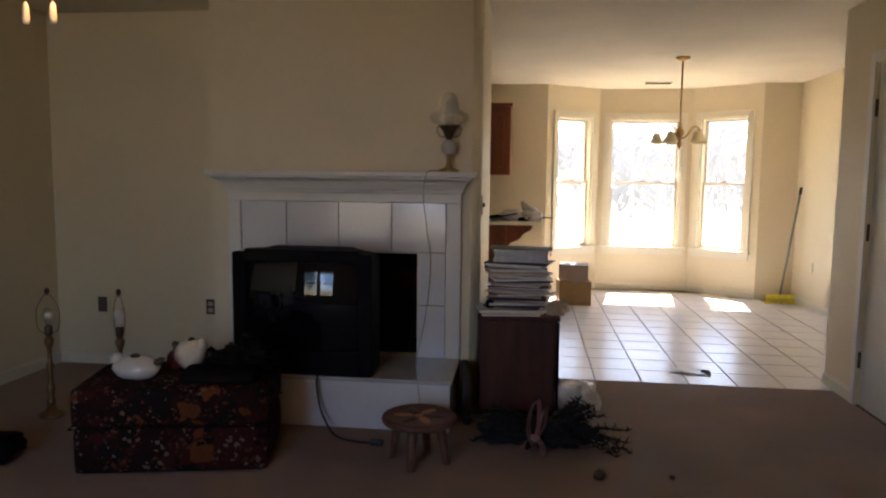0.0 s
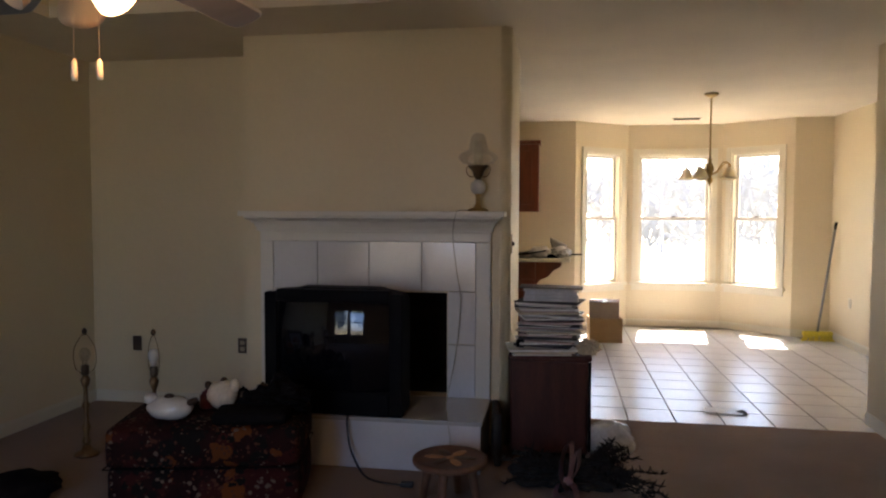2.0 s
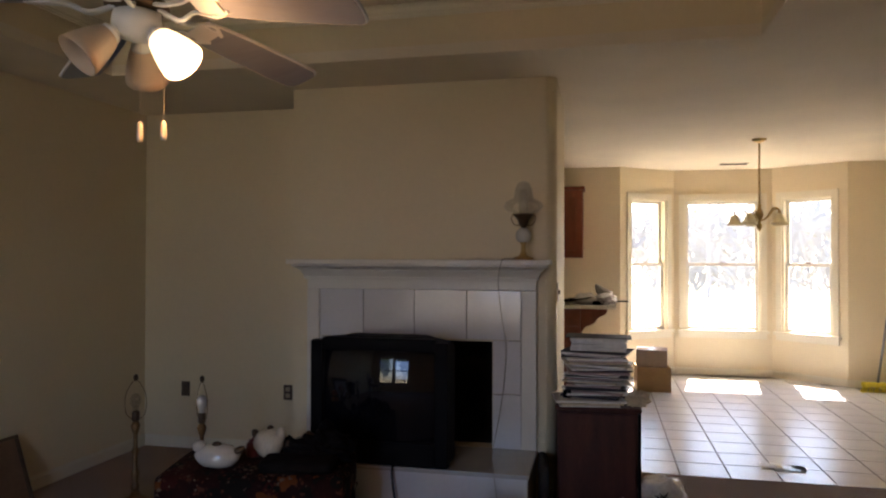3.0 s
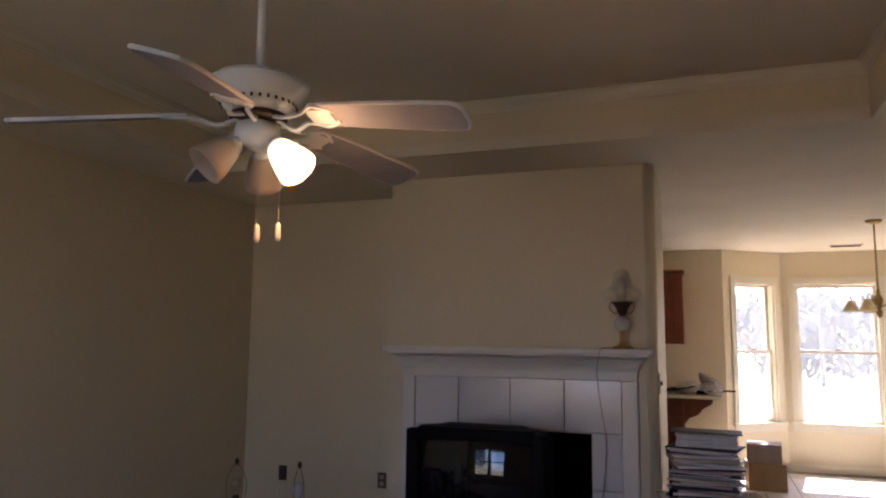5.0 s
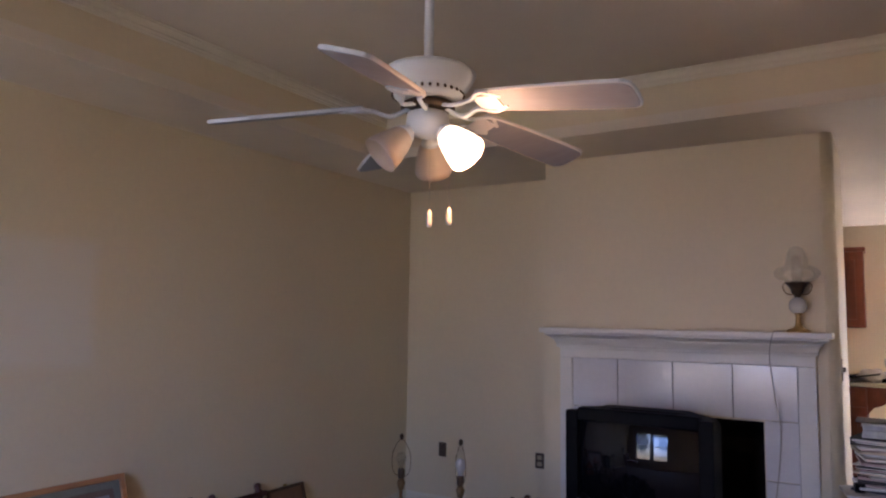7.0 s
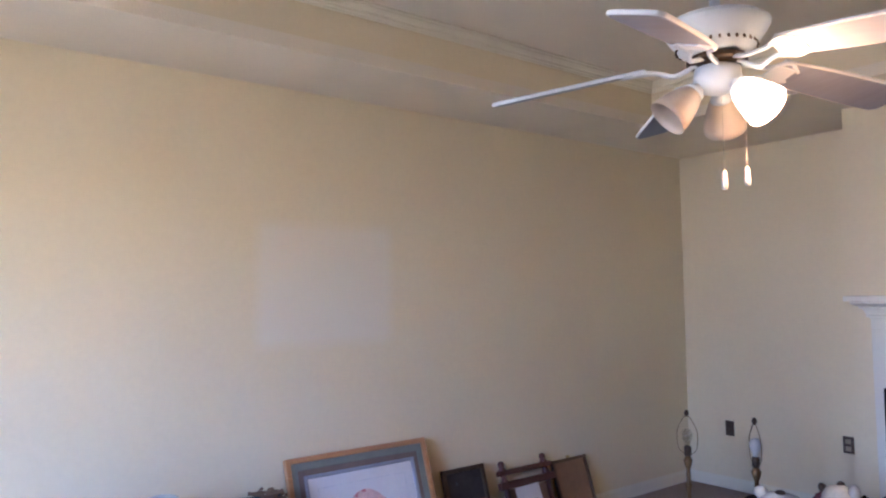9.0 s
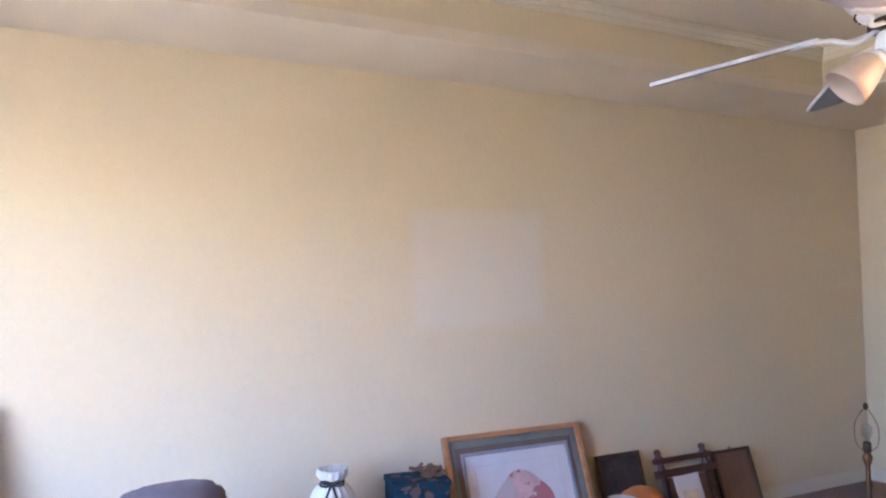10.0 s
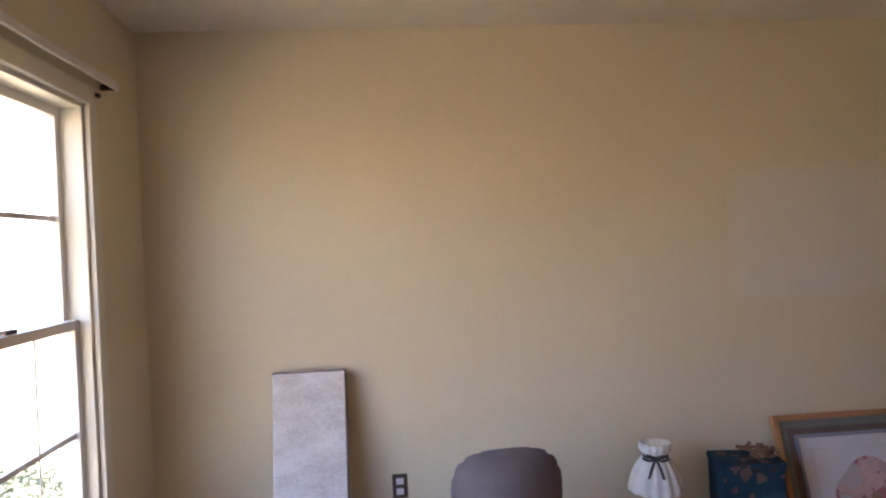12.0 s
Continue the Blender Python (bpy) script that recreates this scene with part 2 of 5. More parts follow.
# the clean patch where a picture hung: less yellowed paint on the long wall
WESTPAINT = PAINT.copy()
WESTPAINT.name = "cream_paint_with_unfaded_patch"
wp = WESTPAINT.node_tree
co_w, sep = wp.nodes["Texture Coordinate"], wp.nodes.new("ShaderNodeSeparateXYZ")
wp.links.new(co_w.outputs["Object"], sep.inputs[0])
fac = None
for axis, mid, half in (("Y", 1.585, 0.375), ("Z", 1.475, 0.295)):
    sub, ab, mr = wp.nodes.new("ShaderNodeMath"), wp.nodes.new("ShaderNodeMath"), wp.nodes.new("ShaderNodeMapRange")
    sub.operation, ab.operation = "SUBTRACT", "ABSOLUTE"
    sub.inputs[1].default_value = mid
    wp.links.new(sep.outputs[axis], sub.inputs[0])
    wp.links.new(sub.outputs[0], ab.inputs[0])
    wp.links.new(ab.outputs[0], mr.inputs[0])
    for k, v in ((1, half - 0.035), (2, half + 0.035), (3, 1), (4, 0)):
        mr.inputs[k].default_value = v
    if fac is None:
        fac = mr.outputs[0]
    else:
        mul = wp.nodes.new("ShaderNodeMath")
        mul.operation = "MULTIPLY"
        wp.links.new(fac, mul.inputs[0])
        wp.links.new(mr.outputs[0], mul.inputs[1])
        fac = mul.outputs[0]
mixw = wp.nodes.new("ShaderNodeMixRGB")
pb = wp.nodes["Principled BSDF"]
old = pb.inputs["Base Color"].links[0].from_socket
wp.links.new(fac, mixw.inputs[0])
wp.links.new(old, mixw.inputs[1])
mixw.inputs[2].default_value = (0.765, 0.686, 0.55, 1)
wp.links.new(mixw.outputs[0], pb.inputs["Base Color"])


# ---- builders ----
def mesh_object(name, bm, mat, smooth=False):
    me = bpy.data.meshes.new(name)
    if smooth:
        for f in bm.faces:
            f.smooth = True
    bm.to_mesh(me)
    bm.free()
    me.materials.append(mat)
    return new(name, me)


def part(name, bm, mat, parent, label="", smooth=False):
    ob = mesh_object(name, bm, mat, smooth)
    ob.parent = parent
    return tagged(ob, label)


def thing(name, m, label, category, group="", kind=""):
    ob = new(name)
    ob.empty_display_size = 0.1
    ob.matrix_world = m
    return tagged(ob, label, category, group, kind)


def block(x0, x1, y0, y1, z0, z1, bevel=0.0, bm=None, m=None):
    """A box between the given planes, with rounded edges."""
    part_bm = bmesh.new()
    bmesh.ops.create_cube(part_bm, size=1, matrix=Matrix.LocRotScale(((x0 + x1) / 2, (y0 + y1) / 2, (z0 + z1) / 2), None, (abs(x1 - x0), abs(y1 - y0), abs(z1 - z0))))
    if bevel:
        bmesh.ops.bevel(part_bm, geom=part_bm.edges[:], offset=bevel, segments=2, profile=0.6, affect="EDGES")
    if m is not None:
        bmesh.ops.transform(part_bm, matrix=m, verts=part_bm.verts)
    if bm is None:
        return part_bm
    me = bpy.data.meshes.new("joined")
    part_bm.to_mesh(me)
    part_bm.free()
    bm.from_mesh(me)
    bpy.data.meshes.remove(me)
    return bm


def lathe(profile, seg=24, m=None, wobble=0.0, lobes=0):
    """A turned body from (radius, height) pairs."""
    bm = bmesh.new()
    rings = []
    for r, z in profile:
        ring = []
        for i in range(seg):
            a = 2 * math.pi * i / seg
            rr = max(r, 0.0004) * (1 + wobble * math.cos(lobes * a))
            ring.append(bm.verts.new((rr * math.cos(a), rr * math.sin(a), z)))
        rings.append(ring)
    for a, b in zip(rings, rings[1:]):
        for i in range(seg):
            bm.faces.new((a[i], a[(i + 1) % seg], b[(i + 1) % seg], b[i]))
    bm.faces.new(rings[0][::-1])
    bm.faces.new(rings[-1])
    if m is not None:
        bmesh.ops.transform(bm, matrix=m, verts=bm.verts)
    return bm


def tube(points, r, seg=8, r_end=None, bm=None):
    """A round bar along a line of points."""
    bm = bm or bmesh.new()
    pts = [Vector(p) for p in points]
    rings = []
    for i, p in enumerate(pts):
        d = (pts[min(i + 1, len(pts) - 1)] - pts[max(i - 1, 0)]).normalized()
        u = d.cross(Vector((0, 0, 1)) if abs(d.z) < 0.9 else Vector((1, 0, 0))).normalized()
        v = d.cross(u)
        rad = r if r_end is None else r + (r_end - r) * i / (len(pts) - 1)
        rings.append([bm.verts.new(p + rad * (math.cos(2 * math.pi * k / seg) * u + math.sin(2 * math.pi * k / seg) * v)) for k in range(seg)])
    for a, b in zip(rings, rings[1:]):
        for k in range(seg):
            bm.faces.new((a[k], a[(k + 1) % seg], b[(k + 1) % seg], b[k]))
    bm.faces.new(rings[0][::-1])
    bm.faces.new(rings[-1])
    return bm


def curve_points(points, n=8):
    """A smooth line through a few points."""
    p = [Vector(q) for q in points]
    p = [2 * p[0] - p[1]] + p + [2 * p[-1] - p[-2]]
    out = []
    for i in range(1, len(p) - 2):
        for k in range(n):
            t = k / n
            out.append(0.5 * (2 * p[i] + (p[i + 1] - p[i - 1]) * t + (2 * p[i - 1] - 5 * p[i] + 4 * p[i + 1] - p[i + 2]) * t * t + (3 * p[i] - p[i - 1] - 3 * p[i + 1] + p[i + 2]) * t ** 3))
    return out + [p[-2]]


def blob(rx, ry, rz, m=None, rough=0.0, freq=6.0, sub=3):
    bm = bmesh.new()
    bmesh.ops.create_icosphere(bm, subdivisions=sub, radius=1)
    for v in bm.verts:
        k = 1 + rough * noise.noise(v.co * freq * 0.3 + Vector((rx * 31, ry * 17, rz * 7)))
        v.co = Vector((v.co.x * rx * k, v.co.y * ry * k, v.co.z * rz * k))
    if m is not None:
        bmesh.ops.transform(bm, matrix=m, verts=bm.verts)
    return bm


def prism(outline, depth, m=None, bevel=0.0):
    """A flat outline in x and z, drawn out along y."""
    bm = bmesh.new()
    a = [bm.verts.new((x, 0, z)) for x, z in outline]
    b = [bm.verts.new((x, depth, z)) for x, z in outline]
    bm.faces.new(a)
    bm.faces.new(b[::-1])
    for i in range(len(a)):
        j = (i + 1) % len(a)
        bm.faces.new((a[i], b[i], b[j], a[j]))
    bmesh.ops.recalc_face_normals(bm, faces=bm.faces[:])
    if bevel:
        bmesh.ops.bevel(bm, geom=[e for e in bm.edges], offset=bevel, segments=2, affect="EDGES")
    if m is not None:
        bmesh.ops.transform(bm, matrix=m, verts=bm.verts)
    return bm


def along(p0, p1):
    """The frame of a wall from p0 to p1: x along it, y to its left."""
    return pose(p0[0], p0[1], 0, 0, 0, math.degrees(math.atan2(p1[1] - p0[1], p1[0] - p0[0])))


def wall(name, p0, p1, z0, z1, thick=0.12, openings=(), mat=PAINT):
    """A wall with real openings (start, end, bottom, top), thick to the left of its line; its mesh keeps world coordinates."""
    m = along(p0, p1)
    length = math.dist(p0, p1)
    bm = bmesh.new()
    at = 0.0
    for a0, a1, zb, zt in sorted(openings):
        block(at, a0, 0, thick, z0, z1, bm=bm, m=m)
        if zb > z0:
            block(a0, a1, 0, thick, z0, zb, bm=bm, m=m)
        if zt < z1:
            block(a0, a1, 0, thick, zt, z1, bm=bm, m=m)
        at = a1
    block(at, length, 0, thick, z0, z1, bm=bm, m=m)
    return tagged(mesh_object(name, bm, mat), kind="structure")


def window(name, p0, p1, a0, a1, zb, zt, thick, columns, rows, label):
    """A double-hung window in a wall that runs from p0 to p1 (room on the right-hand side of the line)."""
    w = thing(name, along(p0, p1), label, "window", kind="structure")
    zm = (zb + zt) / 2
    c = 0.065
    for nm, b in (("casing", (a0 - c, a0, -0.02, -0.001, zb - 0.01, zt + c)), ("casing", (a1, a1 + c, -0.02, -0.001, zb - 0.01, zt + c)), ("casing", (a0, a1, -0.02, -0.001, zt, zt + c)),
                  ("sill", (a0 - c - 0.02, a1 + c + 0.02, -0.05, 0.03, zb - 0.035, zb)), ("apron", (a0 - c, a1 + c, -0.018, -0.001, zb - 0.10, zb - 0.036)),
                  ("jamb", (a0, a0 + 0.018, 0, thick, zb, zt)), ("jamb", (a1 - 0.018, a1, 0, thick, zb, zt)), ("head", (a0 + 0.018, a1 - 0.018, 0, thick, zt - 0.018, zt))):
        part(nm, block(*b, 0.004), CASING, w)
    for low, (s0, s1, y0) in enumerate(((zm - 0.018, zt - 0.018, 0.075), (zb, zm + 0.018, 0.040))):
        x0, x1 = a0 + 0.018, a1 - 0.018
        bm = bmesh.new()
        f = 0.034
        for b in ((x0, x0 + f, y0, y0 + 0.032, s0, s1), (x1 - f, x1, y0, y0 + 0.032, s0, s1), (x0 + f, x1 - f, y0, y0 + 0.032, s0, s0 + f), (x0 + f, x1 - f, y0, y0 + 0.032, s1 - f, s1)):
            block(*b, 0.003, bm=bm)
        sash = part("lower_sash" if low else "upper_sash", bm, TRIM, w)
        for k in range(1, rows):
            z = s0 + f + (s1 - s0 - 2 * f) * k / rows
            part("muntin", block(x0 + f, x1 - f, y0 + 0.012, y0 + 0.022, z - 0.009, z + 0.009), TRIM, sash)
        for k in range(1, columns[low]):
            x = x0 + f + (x1 - x0 - 2 * f) * k / columns[low]
            part("muntin", block(x - 0.005, x + 0.005, y0 + 0.009, y0 + 0.0115, s0 + f, s1 - f), TRIM, sash)
        pane = part("pane", block(x0 + f - 0.004, x1 - f + 0.004, y0 + 0.024, y0 + 0.027, s0 + f - 0.004, s1 - f + 0.004), GLASS, sash)
        pane.visible_shadow = False
    part("sash_lock", block((a0 + a1) / 2 - 0.03, (a0 + a1) / 2 + 0.03, 0.045, 0.07, zm + 0.018, zm + 0.032, 0.004), BRONZE, w)
    return w


# ---- the rooms: plan in metres ----
XW, XE, YS, YN = -3.34, 1.98, -1.39, 4.64          # living room
CX0, CX1, CY0, CY1 = -1.92, -0.29, 4.11, 4.95      # chimney breast
CR = 0.06                                          # its rounded corner
DX1, DYN = 2.95, 8.42                              # dining end
KX0 = -2.6                                         # kitchen's far side
TX0, TX1, TY0, TY1, TZ = -2.80, 0.70, -0.77, 3.56, 2.71   # tray in the ceiling
H, EDGE = 2.44, 4.77

tagged(mesh_object("floor", block(XW - 0.2, XE + 0.2, YS - 0.2, EDGE, -0.12, 0.0), CARPET), "worn beige carpet over the living room floor", "carpet", kind="structure")
dining_floor = tagged(mesh_object("floor_dining", block(KX0 - 0.1, DX1 + 0.2, EDGE, 9.15, -0.12, -0.004), GROUT), "white glazed floor tiles with dark grout lines", "tiled floor", kind="structure")

wall("wall_west", (XW, YS), (XW, YN), 0, H, mat=WESTPAINT)
wall("wall_north", (XW, YN), (CX0, YN), 0, H)
FX0, FX1, FZ0, FZ1 = -1.56, -0.66, 0.28, 0.90
wall("wall_chimney", (CX0, CY0), (CX1 - CR, CY0), 0, H, thick=0.10, openings=[(FX0 - CX0, FX1 - CX0, FZ0, FZ1)])
tagged(mesh_object("wall_chimney_west", block(CX0, CX0 + 0.1, CY0 + 0.1, YN + 0.12, 0, H), PAINT), kind="structure")
corner = [(CX1 - CR + CR * math.sin(k * math.pi / 32), CY0 + CR - CR * math.cos(k * math.pi / 32)) for k in range(17)] + [(CX1, CY0 + 0.1), (CX1 - CR, CY0 + 0.1)]
bm = prism([(x, -y) for x, y in corner], H, pose(0, 0, 0, 90, 0, 0))
for f in bm.faces:
    f.smooth = len(f.verts) == 4 and f.calc_area() < 0.03
tagged(mesh_object("wall_chimney_corner", bm, PAINT), kind="structure")
tagged(mesh_object("wall_chimney_east", block(CX1 - 0.1, CX1, CY0 + 0.1, CY1, 0, H), PAINT), kind="structure")
tagged(mesh_object("wall_kitchen_south", block(KX0, CX1 - 0.1, CY1 - 0.12, CY1, 0, H), PAINT), kind="structure")
wall("wall_kitchen_west", (KX0, CY1), (KX0, DYN), 0, H)
firebox = thing("firebox", Matrix(), "dark sooty firebox behind the television", "fireplace", kind="structure")
for nm, b in (("back", (FX0, FX1, CY0 + 0.50, CY0 + 0.55, FZ0, FZ1)), ("side", (FX0 - 0.05, FX0, CY0 + 0.101, CY0 + 0.55, FZ0, FZ1)),
              ("side", (FX1, FX1 + 0.05, CY0 + 0.101, CY0 + 0.55, FZ0, FZ1)), ("top", (FX0 - 0.05, FX1 + 0.05, CY0 + 0.101, CY0 + 0.55, FZ1, FZ1 + 0.05)),
              ("bottom", (FX0 - 0.05, FX1 + 0.05, CY0 + 0.101, CY0 + 0.55, FZ0 - 0.05, FZ0 - 0.002))):
    part(nm, block(*b), SOOT, firebox)

wall("wall_east", (XE, 4.95), (XE, YS), 0, H, openings=[(0.47, 1.28, 0.0, 2.04)])
tagged(mesh_object("wall_dining_return", block(XE + 0.121, DX1, 4.83, 4.95, 0, H), PAINT), kind="structure")
wall("wall_dining_east", (DX1, DYN), (DX1, 4.83), 0, H)
BAY = [(0.165, DYN), (0.80, 8.93), (1.90, 8.93), (2.55, DYN)]
wall("wall_kitchen_north", (KX0, DYN), BAY[0], 0, H)
wall("wall_dining_north", BAY[3], (DX1 + 0.12, DYN), 0, H)
lens = [math.dist(BAY[i], BAY[i + 1]) for i in range(3)]
WZ0, WZ1 = 0.54, 2.085
wins = [(0.155, lens[0] - 0.115), (0.125, 1.1 - 0.125), (0.115, lens[2] - 0.155)]
for i in range(3):
    wall("wall_bay_%d" % (i + 1), BAY[i], BAY[i + 1], 0, H, openings=[(*wins[i], WZ0, WZ1)])
    window("window_%d" % (i + 1), BAY[i], BAY[i + 1], *wins[i], WZ0, WZ1, 0.12, (1, 1), 1, "cream-trimmed double-hung bay window full of daylight")
for i, (x, y) in enumerate(BAY[1:3]):
    tagged(mesh_object("bay_corner_%d" % (i + 1), lathe([(0.085, 0), (0.085, H)], 16, pose(x + (0.045 if i else -0.045), y + 0.105, 0)), PAINT), kind="structure")
south = ((XE + 0.12, YS), (XW - 0.12, YS))
sx = XE + 0.12
wall("wall_south", *south, 0, H, openings=[(sx + 0.95, sx + 1.78, 0.50, 2.03), (sx + 1.90, sx + 2.79, 0.50, 2.03)])
window("window_4", *south, sx + 1.90, sx + 2.79, 0.50, 2.03, 0.12, (1, 3), 2, "tall white double-hung window with thin grilles")
window("window_5", *south, sx + 0.95, sx + 1.78, 0.50, 2.03, 0.12, (1, 3), 2, "tall white double-hung window with thin grilles")

# ceilings: a flat border round a raised tray, one mesh each
bm = bmesh.new()
for b in ((XW - 0.12, TX0, YS - 0.12, 9.1, H, H + 0.06), (TX1, DX1 + 0.12, YS - 0.12, 9.1, H, H + 0.06), (TX0, TX1, TY1, 9.1, H, H + 0.06), (TX0, TX1, YS - 0.12, TY0, H, H + 0.06)):
    block(*b, bm=bm)
tagged(mesh_object("ceiling", bm, CEILING), kind="structure")
tagged(mesh_object("ceiling_tray", block(TX0 - 0.1, TX1 + 0.1, TY0 - 0.1, TY1 + 0.1, TZ, TZ + 0.06), CEILING), kind="structure")
bm = bmesh.new()
for b in ((TX0 - 0.06, TX0, TY0, TY1, H + 0.06, TZ), (TX1, TX1 + 0.06, TY0, TY1, H + 0.06, TZ), (TX0 - 0.06, TX1 + 0.06, TY1, TY1 + 0.06, H + 0.06, TZ), (TX0 - 0.06, TX1 + 0.06, TY0 - 0.06, TY0, H + 0.06, TZ)):
    block(*b, bm=bm)
tagged(mesh_object("ceiling_tray_side", bm, PAINT), kind="structure")
# crown moulding round the tray
CROWN = [(0, -0.062), (0.008, -0.062), (0.009, -0.052), (0.014, -0.050), (0.016, -0.038), (0.024, -0.036), (0.034, -0.020), (0.036, -0.010), (0.044, -0.008), (0.044, 0), (0, 0)]
for p0, p1 in (((TX0, TY1), (TX1, TY1)), ((TX1, TY1), (TX1, TY0)), ((TX1, TY0), (TX0, TY0)), ((TX0, TY0), (TX0, TY1))):
    L = math.dist(p0, p1)
    bm = bmesh.new()
    ends = []
    for s, e in ((0, 1), (L, -1)):
        ends.append([bm.verts.new((s + e * d, -d, TZ + z)) for d, z in CROWN])
    for k in range(len(CROWN)):
        j = (k + 1) % len(CROWN)
        bm.faces.new((ends[0][k], ends[0][j], ends[1][j], ends[1][k]))
    bmesh.ops.recalc_face_normals(bm, faces=bm.faces[:])
    bmesh.ops.transform(bm, matrix=along(p0, p1), verts=bm.verts)
    tagged(mesh_object("trim_crown", bm, CASING), kind="structure")

# baseboards
for p0, p1 in (((XW, YS), (XW, YN)), ((XW + 0.015, YN), (CX0, YN)), ((CX0, YN - 0.015), (CX0, CY0)), ((XE, 4.95), (XE, 4.545)), ((XE, 3.605), (XE, YS)), ((XE, YS), (XW, YS)),
               ((CX1, CY0 + 0.02), (CX1, CY1)), ((DX1, DYN), (DX1, 4.95)), ((BAY[3][0], DYN), (DX1 - 0.015, DYN)), (BAY[0], BAY[1]), (BAY[1], BAY[2]), (BAY[2], BAY[3])):
    L = math.dist(p0, p1)
    bm = block(0, L, -0.013, -0.001, 0.001, 0.07, 0.0)
    block(0, L, -0.008, -0.001, 0.0705, 0.083, 0.0, bm=bm)
    bmesh.ops.transform(bm, matrix=along(p0, p1), verts=bm.verts)
    tagged(mesh_object("baseboard", bm, CASING), kind="structure")

# unseen slab over the house, added so that no light leaks in
tagged(mesh_object("unseen_roof_slab", block(XW - 0.5, DX1 + 0.6, YS - 0.5, 9.35, TZ + 0.10, TZ + 0.22), SIDING), kind="structure")


# ---- fireplace ----
mantel = thing("fireplace_mantel", pose(0, 0, 0), "white painted wooden mantel with stepped moulding above the fireplace", "mantel")


def flared(lo, hi, z0, z1, back, steps=5):
    """A cove moulding: its plan grows from lo to hi (x0, x1, front) in a hollow curve."""
    bm = bmesh.new()
    rings = []
    for k in range(steps + 1):
        a = k / steps
        c = 1 - math.sqrt(max(0.0, 1 - a * a)) * 0.7 - 0.3 * (1 - a)
        x0, x1, y0 = (lo[i] + (hi[i] - lo[i]) * c for i in range(3))
        z = z0 + (z1 - z0) * a
        rings.append([bm.verts.new(p) for p in ((x0, back, z), (x0, y0, z), (x1, y0, z), (x1, back, z))])
    for a, b in zip(rings, rings[1:]):
        for i in range(4):
            bm.faces.new((a[i], a[(i + 1) % 4], b[(i + 1) % 4], b[i]))
    bm.faces.new(rings[0][::-1])
    bm.faces.new(rings[-1])
    return bm


for nm, x0, x1, y0, z0, z1 in (("shelf", -1.888, -0.312, 3.932, 1.350, 1.380), ("fillet", -1.868, -0.332, 3.962, 1.336, 1.3495), ("string", -1.842, -0.362, 4.004, 1.3115, 1.3165),
                               ("bead", -1.822, -0.386, 4.046, 1.262, 1.274), ("frieze", -1.81, -0.40, 4.078, 1.200, 1.2545)):
    part(nm, block(x0, x1, y0, 4.108, z0, z1, 0.005), TRIM, mantel)
part("cove", flared((-1.820, -0.388, 4.050), (-1.862, -0.338, 3.966), 1.2745, 1.3355, 4.108), TRIM, mantel)
part("bed_strip", block(-1.812, -0.398, 4.068, 4.108, 1.255, 1.2615), TRIM, mantel)
for x0, x1 in ((-1.81, -1.732), (-0.488, -0.40)):
    part("pilaster", block(x0, x1, 4.078, 4.108, 0.285, 1.199, 0.004), TRIM, mantel)
surround = thing("fireplace_surround", pose(0, 0, 0), "large white glazed tiles round the firebox opening", "fireplace")
part("backing", block(-1.731, -0.489, 4.102, 4.1085, 0.91, 1.199), GROUT, surround)
xs = (-1.731, -1.45, -1.13, -0.81, -0.489)
for a, b in zip(xs, xs[1:]):
    part("tile", block(a + 0.0025, b - 0.0025, 4.090, 4.1015, 0.912, 1.199, 0.002), SURROUND, surround)
for a, b in ((-1.731, -1.565), (-0.655, -0.489)):
    for z0, z1 in ((0.283, 0.595), (0.600, 0.907)):
        part("tile", block(a + 0.0015, b - 0.0015, 4.090, 4.1085, z0, z1, 0.002), SURROUND, surround)
hearth = thing("hearth", pose(0, 0, 0), "raised white tiled hearth with a grey tile top", "hearth")
part("base", block(-1.86, -0.405, 3.625, 4.108, 0.001, 0.258, 0.004), SURROUND, hearth)
part("top_slab", block(-1.87, -0.395, 3.612, 4.108, 0.2585, 0.281, 0.005), HEARTH_TOP, hearth, "grey tiled hearth top")


